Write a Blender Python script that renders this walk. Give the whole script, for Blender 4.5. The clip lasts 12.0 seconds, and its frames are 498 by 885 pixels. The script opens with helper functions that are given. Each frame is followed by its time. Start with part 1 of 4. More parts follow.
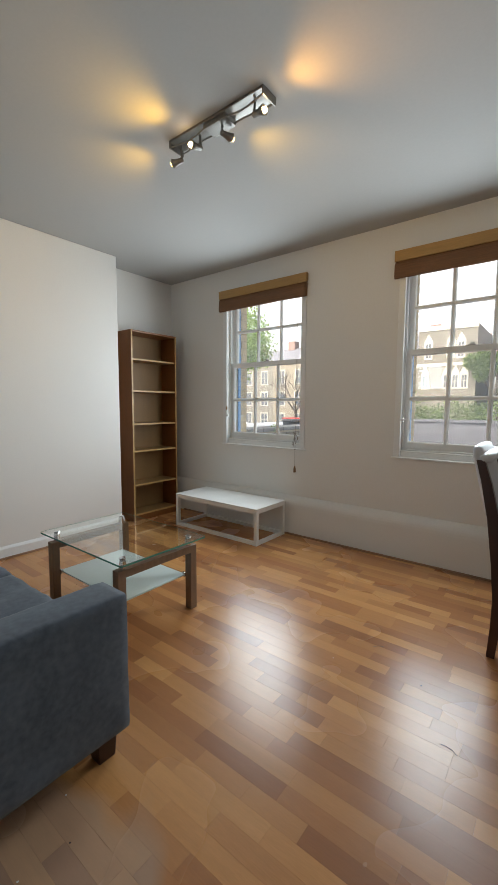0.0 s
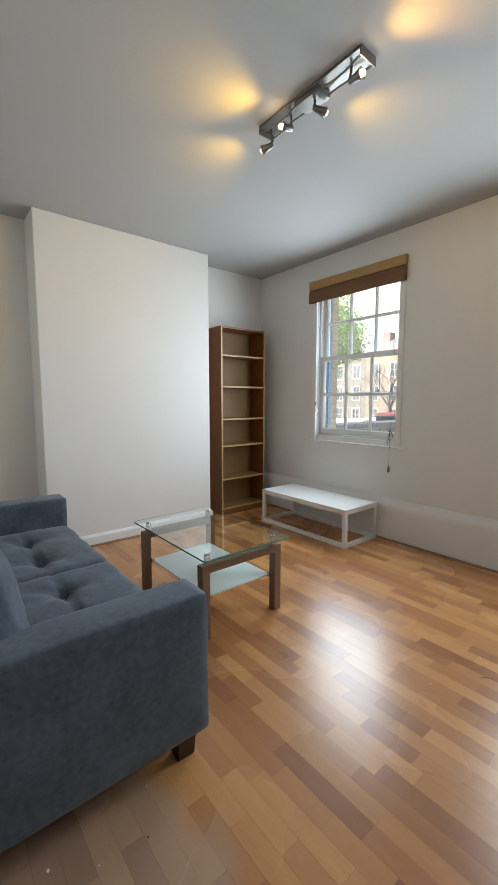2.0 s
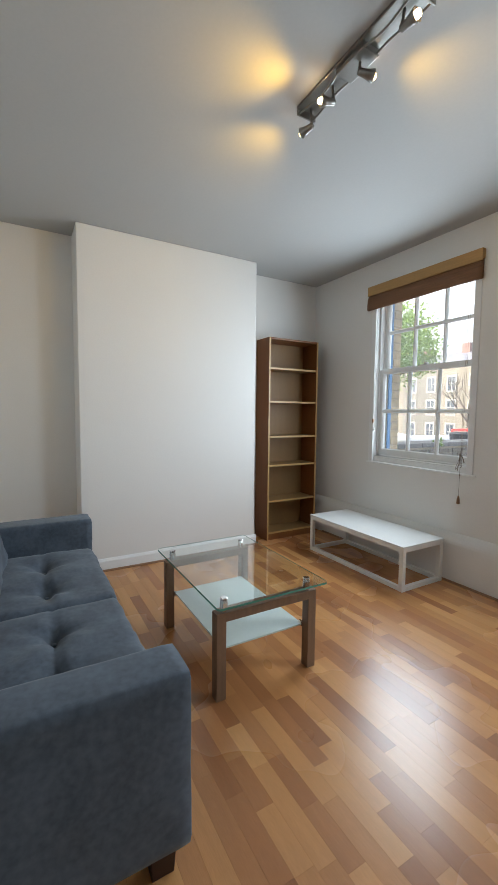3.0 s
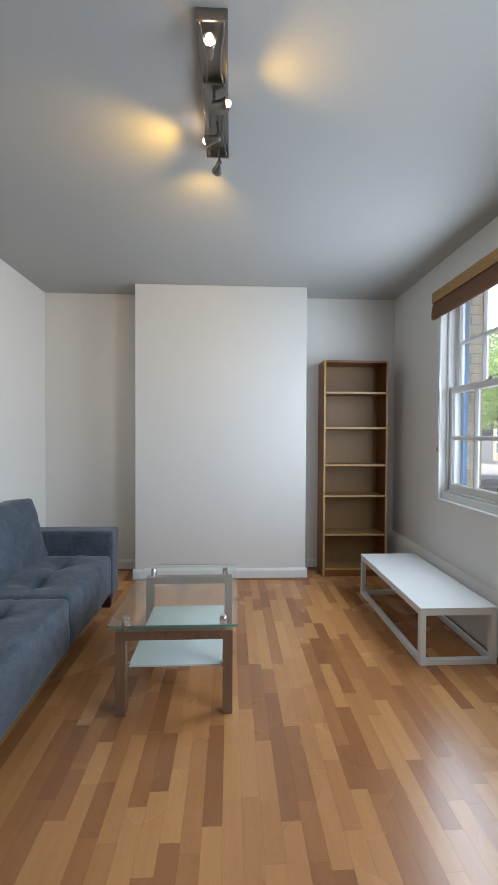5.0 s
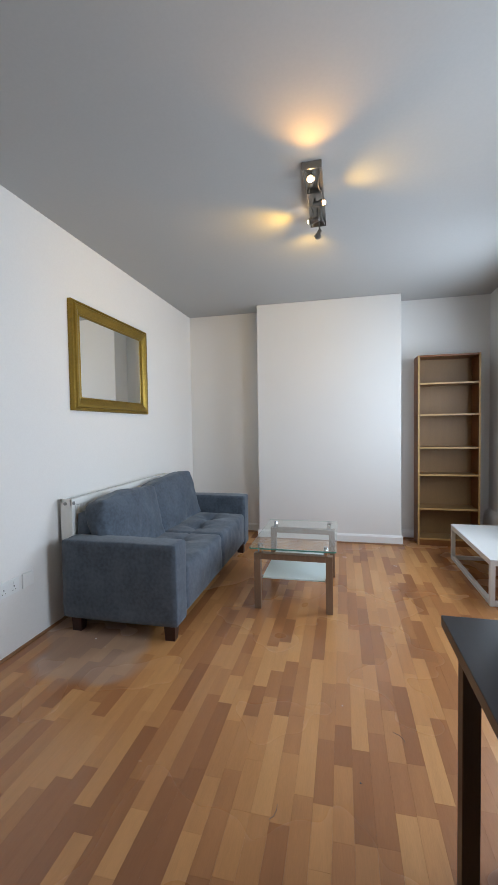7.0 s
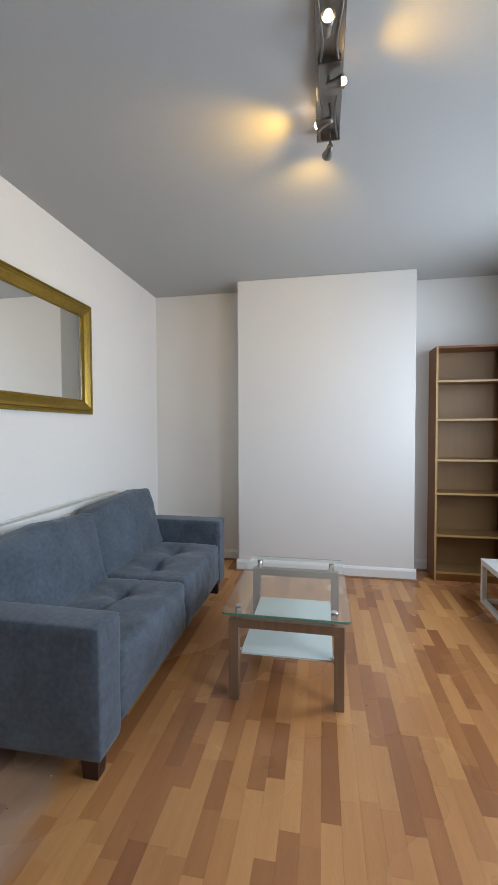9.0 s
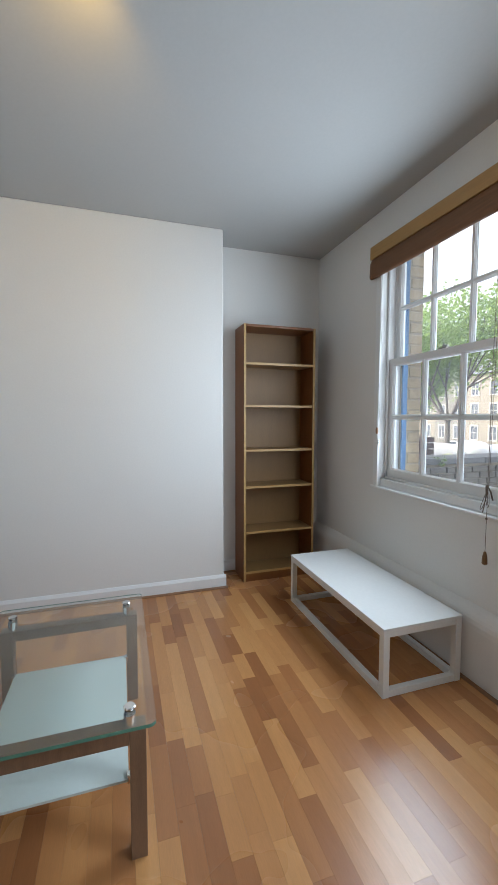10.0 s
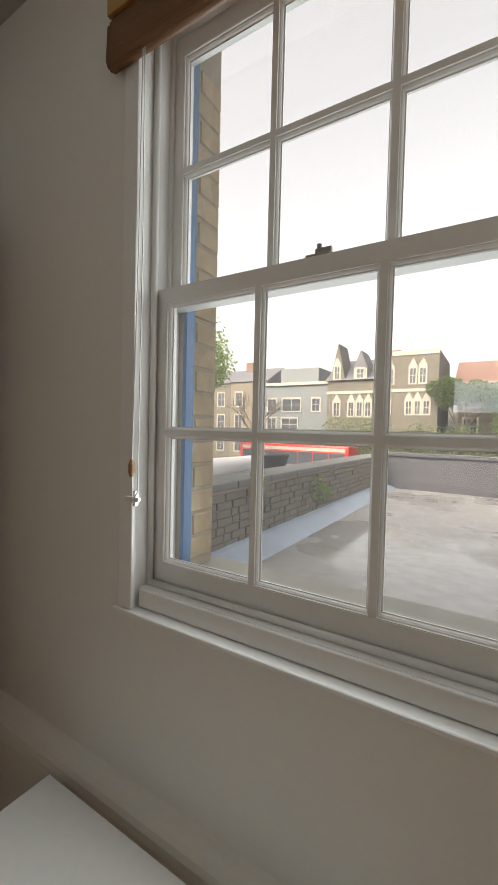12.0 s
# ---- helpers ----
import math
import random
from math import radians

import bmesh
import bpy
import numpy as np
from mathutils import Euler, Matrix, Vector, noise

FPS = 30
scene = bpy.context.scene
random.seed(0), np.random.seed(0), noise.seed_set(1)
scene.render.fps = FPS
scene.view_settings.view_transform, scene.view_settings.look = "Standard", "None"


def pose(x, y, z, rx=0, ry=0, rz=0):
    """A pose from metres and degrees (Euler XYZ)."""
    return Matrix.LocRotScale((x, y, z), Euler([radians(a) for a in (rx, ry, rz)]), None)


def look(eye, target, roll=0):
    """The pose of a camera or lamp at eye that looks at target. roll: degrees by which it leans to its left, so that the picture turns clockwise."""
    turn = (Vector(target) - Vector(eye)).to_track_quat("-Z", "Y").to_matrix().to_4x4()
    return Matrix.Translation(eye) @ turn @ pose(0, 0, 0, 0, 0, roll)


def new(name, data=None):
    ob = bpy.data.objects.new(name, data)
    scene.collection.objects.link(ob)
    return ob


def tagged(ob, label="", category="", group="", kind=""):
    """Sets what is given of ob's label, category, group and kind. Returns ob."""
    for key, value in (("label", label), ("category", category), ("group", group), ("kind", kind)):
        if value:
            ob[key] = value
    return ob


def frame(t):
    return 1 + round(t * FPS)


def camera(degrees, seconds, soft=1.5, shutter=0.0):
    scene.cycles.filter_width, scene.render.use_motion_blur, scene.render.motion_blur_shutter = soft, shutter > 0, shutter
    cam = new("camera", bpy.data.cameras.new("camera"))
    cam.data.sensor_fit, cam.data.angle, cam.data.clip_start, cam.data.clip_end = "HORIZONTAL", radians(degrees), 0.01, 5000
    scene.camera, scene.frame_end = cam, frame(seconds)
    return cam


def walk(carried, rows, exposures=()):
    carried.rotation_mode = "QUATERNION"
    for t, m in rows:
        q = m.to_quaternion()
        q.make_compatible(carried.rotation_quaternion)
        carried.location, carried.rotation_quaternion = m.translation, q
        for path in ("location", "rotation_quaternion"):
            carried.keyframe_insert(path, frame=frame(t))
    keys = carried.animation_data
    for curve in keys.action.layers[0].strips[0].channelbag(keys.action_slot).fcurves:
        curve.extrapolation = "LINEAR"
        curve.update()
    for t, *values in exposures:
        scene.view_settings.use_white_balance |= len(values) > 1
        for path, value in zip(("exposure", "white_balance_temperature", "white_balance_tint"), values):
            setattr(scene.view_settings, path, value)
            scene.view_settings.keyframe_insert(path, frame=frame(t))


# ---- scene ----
cam = camera(63.8, 12.0)
PATH = [
    (0, (0.8875, 0.333, 1.243), (-0.3425, 1.900, 1.061), 0.3),
    (0.5, (0.8545, 0.338, 1.232), (-0.6615, 1.631, 1.065), 0.2),
    (1, (0.8355, 0.328, 1.224), (-0.8255, 1.429, 1.058), -0.2),
    (1.5, (0.8505, 0.353, 1.254), (-0.7805, 1.494, 1.055), -0.4),
    (2, (0.8295, 0.412, 1.243), (-0.7135, 1.668, 1.036), 0.0),
    (2.5, (0.7025, 0.533, 1.277), (-0.8685, 1.757, 1.096), 0.6),
    (2.7, (0.6845, 0.598, 1.277), (-0.9585, 1.726, 1.113), 0.7),
    (4.3, (0.7955, 1.674, 1.266), (-1.103, 2.301, 1.188), 0.2),
    (4.5, (0.8365, 1.791, 1.291), (-1.099, 2.291, 1.228), 0.1),
    (5, (1.040, 1.996, 1.322), (-0.9575, 2.089, 1.285), 0.3),
    (5.5, (1.298, 1.975, 1.292), (-0.6955, 1.829, 1.251), -0.3),
    (6, (1.552, 1.991, 1.290), (-0.4215, 1.678, 1.235), -0.6),
    (6.5, (1.804, 2.046, 1.280), (-0.1485, 1.618, 1.215), -0.7),
    (6.7, (1.866, 2.064, 1.293), (-0.0815, 1.617, 1.219), -0.9),
    (7.2, (1.91, 2.08, 1.295), (-0.037, 1.625, 1.216), -0.8),
    (7.8, (1.735, 2.02, 1.303), (-0.213, 1.568, 1.212), -0.6),
    (8.3, (1.500, 1.962, 1.307), (-0.4485, 1.525, 1.208), -0.5),
    (8.5, (1.391, 1.956, 1.293), (-0.5575, 1.518, 1.207), -0.4),
    (9, (1.028, 1.909, 1.316), (-0.9375, 1.547, 1.251), -0.2),
    (9.5, (0.6825, 1.896, 1.313), (-1.315, 1.941, 1.209), -0.3),
    (10, (0.3165, 1.955, 1.305), (-1.584, 2.565, 1.180), 0.1),
    (10.5, (-0.0945, 2.193, 1.319), (-1.826, 3.188, 1.208), 0.6),
    (11, (-0.5105, 2.366, 1.304), (-2.039, 3.651, 1.212), 1.0),
    (11.5, (-0.8915, 2.598, 1.311), (-2.172, 4.129, 1.196), 1.1),
    (12, (-1.203, 2.894, 1.324), (-2.252, 4.594, 1.257), 1.4),
]
EXPOSURES = [(0.0, 1.95, 7150, 12), (0.6, 2.24, 7000, 12), (2.5, 2.22, 6750, 11), (4.5, 2.1, 6400, 12), (6.5, 2.24, 6400, 14), (8.5, 2.28, 6500, 15), (10.2, 2.06, 6400, 12), (11.4, 2.12, 6950, 13), (12.0, 1.42, 8000, 15)]
walk(cam, [(t, look(eye, target, roll)) for t, eye, target, roll in PATH], EXPOSURES)

# ---- light: an overcast day outside, four halogen spots inside ----
world = bpy.data.worlds.new("overcast_sky")
scene.world = world
world.use_nodes = True
wn, wl = world.node_tree.nodes, world.node_tree.links
sky = wn.new("ShaderNodeTexSky")
sky.sky_type, sky.sun_disc = "NISHITA", False
sky.sun_elevation, sky.sun_rotation = radians(42), radians(200)
sky.air_density, sky.dust_density, sky.ozone_density = 1.0, 6.0, 1.0
grey = wn.new("ShaderNodeHueSaturation")
grey.inputs["Saturation"].default_value = 0.35
wl.new(sky.outputs[0], grey.inputs["Color"])
wl.new(grey.outputs[0], wn["Background"].inputs["Color"])
wn["Background"].inputs["Strength"].default_value = 0.19

sun = new("sun", bpy.data.lights.new("sun", "SUN"))
sun.data.energy, sun.data.angle, sun.data.color = 0.4, radians(20), (1.0, 0.95, 0.88)
sun.matrix_world = look((0, 0, 0), (0.25, 0.68, -0.66))

# the sky's light, in the openings of the two windows: outside the sashes, and within them
SKY_COLOR = (0.70, 0.86, 1.0)
for cx in (-1.545, 0.318):
    # place, watts, height
    for y, z, watts, height in ((3.86, 1.640, 1.7, 1.44), (3.630, 1.290, 3.4, 0.61), (3.630, 1.905, 3.4, 0.61)):
        day = new("window_daylight", bpy.data.lights.new("window_daylight", "AREA"))
        day.data.shape, day.data.size, day.data.size_y = "RECTANGLE", 0.81, height
        day.data.spread = radians(172)
        day.data.energy, day.data.color = watts, SKY_COLOR
        day.matrix_world = look((cx, y, z), (cx, y - 1, z - 0.09))

BULB_COLOR, EAST_BULB_COLOR = (1.0, 0.60, 0.08), (1.0, 0.52, 0.12)
BULBS = [
    # place of the bulb, the way its spot head points, watts
    ((-0.915, 1.923, 2.584), (-0.90, -0.25, -0.10), 2.8),
    ((-0.728, 1.880, 2.597), (-0.30, -0.88, -0.02), 3.7),
    ((-0.525, 1.985, 2.597), (0.30, 0.88, -0.12), 2.1),
    ((-0.275, 1.923, 2.600), (0.95, 0.05, -0.0), 3.5),
]
for place, aim, watts in BULBS:
    lamp = new("halogen_light", bpy.data.lights.new("halogen_light", "SPOT"))
    lamp.data.energy, lamp.data.color = watts, EAST_BULB_COLOR if aim[0] > 0.5 else BULB_COLOR
    lamp.data.spot_size, lamp.data.spot_blend, lamp.data.shadow_soft_size = radians(108), 1.0, 0.03
    tip = Vector(place) + 0.022 * Vector(aim).normalized() - Vector((0, 0, 0.022))
    lamp.matrix_world = look(tip, tip + Vector((aim[0], aim[1], -0.12)))


# ---- materials ----
def material(name, color, rough=0.5, metal=0.0, vary=0.12, scale=3.0, fine=60.0, bump=0.1, bump_size=0.002, stretch=(1, 1, 1), coat=0.0, specular=0.5, sheen=0.0):
    """A surface with stains at one scale, grain at another, and fine relief."""
    mat = bpy.data.materials.new(name)
    mat.use_nodes = True
    n, l = mat.node_tree.nodes, mat.node_tree.links
    b = n["Principled BSDF"]
    b.inputs["Roughness"].default_value, b.inputs["Metallic"].default_value = rough, metal
    b.inputs["Coat Weight"].default_value, b.inputs["Specular IOR Level"].default_value = coat, specular
    b.inputs["Coat Roughness"].default_value = 0.15
    b.inputs["Sheen Weight"].default_value = sheen
    geo, mapping = n.new("ShaderNodeNewGeometry"), n.new("ShaderNodeMapping")
    mapping.inputs["Scale"].default_value = stretch
    l.new(geo.outputs["Position"], mapping.inputs["Vector"])
    large, small = n.new("ShaderNodeTexNoise"), n.new("ShaderNodeTexNoise")
    large.inputs["Scale"].default_value, large.inputs["Detail"].default_value = scale, 4
    small.inputs["Scale"].default_value, small.inputs["Detail"].default_value = fine, 3
    for tex in (large, small):
        l.new(mapping.outputs[0], tex.inputs["Vector"])
    add = n.new("ShaderNodeMath")
    add.operation = "ADD"
    l.new(large.outputs["Fac"], add.inputs[0])
    l.new(small.outputs["Fac"], add.inputs[1])
    ramp = n.new("ShaderNodeMapRange")
    ramp.inputs["From Min"].default_value, ramp.inputs["From Max"].default_value = 0.6, 1.4
    ramp.inputs["To Min"].default_value, ramp.inputs["To Max"].default_value = 1 - vary, 1 + vary
    l.new(add.outputs[0], ramp.inputs["Value"])
    hsv = n.new("ShaderNodeHueSaturation")
    hsv.inputs["Color"].default_value = (*color, 1)
    l.new(ramp.outputs[0], hsv.inputs["Value"])
    l.new(hsv.outputs[0], b.inputs["Base Color"])
    if bump:
        bm_node = n.new("ShaderNodeBump")
        bm_node.inputs["Strength"].default_value, bm_node.inputs["Distance"].default_value = bump, bump_size
        l.new(small.outputs["Fac"], bm_node.inputs["Height"])
        l.new(bm_node.outputs[0], b.inputs["Normal"])
    return mat


def plank_material(name, random_from):
    """Beech laminate: each strip its own tone, with grain along x and a satin lacquer."""
    mat = material(name, (0.40, 0.235, 0.125), 0.25, vary=0.10, scale=2.2, fine=26, bump=0.04, bump_size=0.0006, stretch=(1.3, 14, 1), specular=0.6)
    n, l = mat.node_tree.nodes, mat.node_tree.links
    src = n.new("ShaderNodeObjectInfo" if random_from == "object" else "ShaderNodeNewGeometry")
    value = src.outputs["Random" if random_from == "object" else "Random Per Island"]
    tone = n.new("ShaderNodeValToRGB")
    e = tone.color_ramp.elements
    e[0].position, e[0].color = 0.0, (0.295, 0.115, 0.043, 1)
    e[1].position, e[1].color = 1.0, (0.58, 0.285, 0.105, 1)
    for at, col in ((0.22, (0.375, 0.153, 0.056, 1)), (0.5, (0.45, 0.198, 0.072, 1)), (0.78, (0.52, 0.24, 0.086, 1))):
        stop = e.new(at)
        stop.color = col
    l.new(value, tone.inputs["Fac"])
    hsv = next(x for x in n if x.type == "HUE_SAT")
    l.new(tone.outputs[0], hsv.inputs["Color"])
    # each strip takes its grain from another place
    mapping, geo = next(x for x in n if x.type == "MAPPING"), n.new("ShaderNodeNewGeometry")
    shift = n.new("ShaderNodeVectorMath")
    shift.operation = "ADD"
    times = n.new("ShaderNodeMath")
    times.operation = "MULTIPLY"
    times.inputs[1].default_value = 37.0
    l.new(value, times.inputs[0])
    l.new(geo.outputs["Position"], shift.inputs[0])
    l.new(times.outputs[0], shift.inputs[1])
    l.new(shift.outputs[0], mapping.inputs["Vector"])
    # worn dull patches in the lacquer
    worn = n.new("ShaderNodeTexNoise")
    worn.inputs["Scale"].default_value, worn.inputs["Detail"].default_value = 1.6, 2
    l.new(geo.outputs["Position"], worn.inputs["Vector"])
    gloss = n.new("ShaderNodeMapRange")
    gloss.inputs["From Min"].default_value, gloss.inputs["From Max"].default_value = 0.15, 0.85
    gloss.inputs["To Min"].default_value, gloss.inputs["To Max"].default_value = 0.23, 0.31
    l.new(worn.outputs["Fac"], gloss.inputs["Value"])
    l.new(gloss.outputs[0], n["Principled BSDF"].inputs["Roughness"])
    # a greyer patch with a ragged edge at the sofa's end
    away = n.new("ShaderNodeVectorMath")
    away.operation, away.inputs[1].default_value = "DISTANCE", (-0.22, 0.62, 0.0)
    l.new(geo.outputs["Position"], away.inputs[0])
    ragged, grey_patch = n.new("ShaderNodeMath"), n.new("ShaderNodeMapRange")
    ragged.operation = "SUBTRACT"
    l.new(away.outputs["Value"], ragged.inputs[0])
    l.new(worn.outputs["Fac"], ragged.inputs[1])
    grey_patch.inputs["From Min"].default_value, grey_patch.inputs["From Max"].default_value = -0.10, -0.18
    grey_patch.inputs["To Min"].default_value, grey_patch.inputs["To Max"].default_value = 0.0, 0.5
    l.new(ragged.outputs[0], grey_patch.inputs["Value"])
    patch_mix = n.new("ShaderNodeMix")
    patch_mix.data_type = "RGBA"
    patch_mix.inputs["B"].default_value = (0.42, 0.33, 0.27, 1)
    l.new(grey_patch.outputs[0], patch_mix.inputs["Factor"])
    l.new(hsv.outputs[0], patch_mix.inputs["A"])
    l.new(patch_mix.outputs["Result"], n["Principled BSDF"].inputs["Base Color"])
    return mat


def glass_material(name, color=(1, 1, 1), rough=0.0):
    mat = bpy.data.materials.new(name)
    mat.use_nodes = True
    b = mat.node_tree.nodes["Principled BSDF"]
    b.inputs["Base Color"].default_value = (*color, 1)
    b.inputs["Roughness"].default_value, b.inputs["Transmission Weight"].default_value = rough, 1.0
    b.inputs["IOR"].default_value = 1.45
    return mat


def thin_pane_material(name):
    """Thin window glass: clear, with a mirror gloss that grows towards grazing angles."""
    mat = bpy.data.materials.new(name)
    mat.use_nodes = True
    n, l = mat.node_tree.nodes, mat.node_tree.links
    n.remove(n["Principled BSDF"])
    clear, gloss, mix, fres = n.new("ShaderNodeBsdfTransparent"), n.new("ShaderNodeBsdfGlossy"), n.new("ShaderNodeMixShader"), n.new("ShaderNodeMapRange")
    facing, steep = n.new("ShaderNodeLayerWeight"), n.new("ShaderNodeMath")
    steep.operation, steep.inputs[1].default_value = "POWER", 4.0
    fres.inputs["To Min"].default_value, fres.inputs["To Max"].default_value = 0.03, 0.8
    l.new(facing.outputs["Facing"], steep.inputs[0])
    l.new(steep.outputs[0], fres.inputs["Value"])
    clear.inputs["Color"].default_value = (0.95, 0.97, 0.97, 1)
    gloss.inputs["Roughness"].default_value = 0.0
    l.new(fres.outputs[0], mix.inputs[0])
    # a faint white veil mixed in to imitate glare over the view outside
    veil, glare_mix = n.new("ShaderNodeBsdfTranslucent"), n.new("ShaderNodeMixShader")
    veil.inputs["Color"].default_value, glare_mix.inputs[0].default_value = (0.9, 0.93, 1.0, 1), 0.022
    l.new(clear.outputs[0], glare_mix.inputs[1])
    l.new(veil.outputs[0], glare_mix.inputs[2])
    l.new(glare_mix.outputs[0], mix.inputs[1])
    l.new(gloss.outputs[0], mix.inputs[2])
    l.new(mix.outputs[0], n["Material Output"].inputs["Surface"])
    return mat


def leaf_material(name, color):
    """Thin leaves: as much light comes through them as off them."""
    mat = material(name, color, 0.6, vary=0.4, scale=2.5, fine=9, bump=0)
    n, l = mat.node_tree.nodes, mat.node_tree.links
    through_light, half = n.new("ShaderNodeBsdfTranslucent"), n.new("ShaderNodeMixShader")
    through_light.inputs["Color"].default_value = (color[0] * 2.0, color[1] * 2.0, color[2] * 1.6, 1)
    half.inputs[0].default_value = 0.55
    l.new(n["Principled BSDF"].outputs[0], half.inputs[1])
    l.new(through_light.outputs[0], half.inputs[2])
    l.new(half.outputs[0], n["Material Output"].inputs["Surface"])
    return mat


def glow_material(name, color, strength):
    mat = bpy.data.materials.new(name)
    mat.use_nodes = True
    b = mat.node_tree.nodes["Principled BSDF"]
    b.inputs["Emission Color"].default_value, b.inputs["Emission Strength"].default_value = (*color, 1), strength
    return mat


M_WALL = material("white_emulsion", (0.77, 0.75, 0.715), 0.6, vary=0.025, scale=1.2, fine=90, bump=0.12, bump_size=0.0012, specular=0.3)
# white ceiling made grey: its weaker light is put into the colour
M_CEILING = material("dimmed_ceiling_paint", (0.455, 0.452, 0.436), 0.8, vary=0.025, scale=0.9, fine=70, bump=0.08, bump_size=0.001, specular=0.2)
M_GLOSS = material("white_gloss_paint", (0.80, 0.795, 0.78), 0.3, vary=0.03, scale=5, fine=80, bump=0.05, bump_size=0.0006)
M_BEAD = material("brown_beading", (0.25, 0.12, 0.055), 0.4, vary=0.2, scale=6, fine=90, stretch=(1, 1, 4))
M_SUBFLOOR = material("plank_joint", (0.34, 0.17, 0.075), 0.6, vary=0.2)
M_PLANK = plank_material("beech_laminate", "object")
M_PLANK_REST = plank_material("beech_laminate_joined", "island")
M_OAK = material("oak_veneer", (0.185, 0.062, 0.014), 0.42, vary=0.14, scale=4, fine=34, bump=0.05, bump_size=0.0006, stretch=(9, 9, 0.8))
M_OAK_BACK = material("pale_oak_backboard", (0.235, 0.125, 0.043), 0.5, vary=0.08, scale=3, fine=30, bump=0.03, stretch=(6, 6, 0.8))
M_OAK_EDGE = material("light_oak_edging", (0.42, 0.25, 0.09), 0.4, vary=0.1, scale=6, fine=40, stretch=(1, 1, 8))
M_WALNUT = material("grey_walnut_veneer", (0.21, 0.125, 0.075), 0.45, vary=0.2, scale=5, fine=60, bump=0.08, bump_size=0.0006, stretch=(10, 10, 0.9))
M_SOFA = material("slate_blue_suede", (0.076, 0.094, 0.118), 0.85, vary=0.36, scale=7, fine=48, bump=0.06, bump_size=0.001, specular=0.2, sheen=0.2)
M_FOOT = material("dark_mahogany", (0.035, 0.012, 0.010), 0.35, vary=0.25, scale=8, fine=60, stretch=(1, 1, 6))
M_BENCH = material("white_lacquered_steel", (0.76, 0.745, 0.70), 0.4, vary=0.05, scale=6, fine=60, bump=0.04, bump_size=0.0005)
M_BENCH_TOP = material("white_melamine", (0.74, 0.735, 0.71), 0.28, vary=0.03, scale=4, fine=50, bump=0.03, bump_size=0.0004)
M_GOLD = material("aged_gold_leaf", (0.28, 0.178, 0.027), 0.38, metal=0.7, vary=0.22, scale=9, fine=70, bump=0.15, bump_size=0.0008)
M_RADIATOR = material("radiator_enamel", (0.78, 0.775, 0.74), 0.35, vary=0.04, scale=6, fine=50)
M_BRASS = material("dull_steel", (0.32, 0.31, 0.29), 0.35, metal=0.9, vary=0.1)
M_PLASTIC = material("white_plastic", (0.78, 0.78, 0.76), 0.35, vary=0.02)
M_DARK = material("dark_void", (0.02, 0.02, 0.02), 0.6, vary=0.1)
M_NICKEL = material("brushed_nickel", (0.27, 0.255, 0.235), 0.36, metal=1.0, vary=0.12, scale=8, fine=150, bump=0.04, bump_size=0.0003)
M_CHROME = material("chrome", (0.72, 0.73, 0.74), 0.1, metal=1.0, vary=0.03, bump=0)
M_BULB = glow_material("lit_halogen_glass", (1.0, 0.60, 0.22), 2.5)
M_BULB_HOT = glow_material("lit_halogen_facing", (1.0, 0.70, 0.36), 9.0)
M_BLIND = material("woven_bamboo", (0.19, 0.085, 0.035), 0.6, vary=0.3, scale=12, fine=45, bump=0.5, bump_size=0.003, stretch=(0.6, 4, 14))
M_VALANCE = material("golden_bamboo_strip", (0.42, 0.235, 0.075), 0.45, vary=0.16, scale=7, fine=40, bump=0.2, bump_size=0.001, stretch=(0.8, 10, 14))
M_CORD = material("white_cord", (0.48, 0.465, 0.43), 0.7, vary=0.1)
M_CORD_DARK = material("brown_cord", (0.16, 0.12, 0.09), 0.7, vary=0.15)
M_TASSEL = material("turned_wood_tassel", (0.24, 0.12, 0.05), 0.45, vary=0.2, stretch=(1, 1, 5))
M_TABLE = material("black_brown_table_top", (0.022, 0.020, 0.022), 0.32, vary=0.25, scale=7, fine=60, bump=0.05, bump_size=0.0005, stretch=(1, 8, 8))
M_TABLE_LEG = material("black_brown_wood", (0.030, 0.016, 0.010), 0.42, vary=0.3, scale=7, fine=60, stretch=(8, 8, 1))
M_CHAIR = material("dark_stained_chair_wood", (0.045, 0.016, 0.011), 0.38, vary=0.3, scale=6, fine=50, stretch=(8, 8, 1))
M_LEATHER = material("pale_grey_leather", (0.50, 0.50, 0.52), 0.38, vary=0.08, scale=10, fine=120, bump=0.2, bump_size=0.001)
M_PANE = thin_pane_material("window_glass")
M_GLASS = glass_material("clear_table_glass", (0.93, 0.985, 0.965))
M_GLASS_EDGE = material("green_glass_edge", (0.085, 0.25, 0.19), 0.12, vary=0.15, scale=8, bump=0)
M_FROST = material("frosted_glass", (0.60, 0.665, 0.635), 0.28, vary=0.03, bump=0)
M_MIRROR = material("mirror_silver", (0.86, 0.88, 0.87), 0.015, metal=1.0, vary=0.01, bump=0)
M_BLUE = material("blue_gloss_paint", (0.05, 0.15, 0.31), 0.4, vary=0.1, scale=6)
# outside
M_STOCK = material("yellow_stock_brick", (0.44, 0.335, 0.205), 0.85, vary=0.3, scale=6, fine=50, bump=0.5, bump_size=0.006)
M_MORTAR = material("lime_mortar", (0.36, 0.30, 0.215), 0.9, vary=0.15, scale=8)
M_OLD_BRICK = material("sooty_brick", (0.18, 0.155, 0.12), 0.9, vary=0.4, scale=4, fine=30, bump=0.5, bump_size=0.008)
M_COPING = material("weathered_coping", (0.16, 0.155, 0.15), 0.85, vary=0.35, scale=3, fine=20, bump=0.5, bump_size=0.008)
M_ROOF = material("wet_roof_felt", (0.31, 0.305, 0.30), 0.45, vary=0.3, scale=0.7, fine=9, bump=0.3, bump_size=0.004)
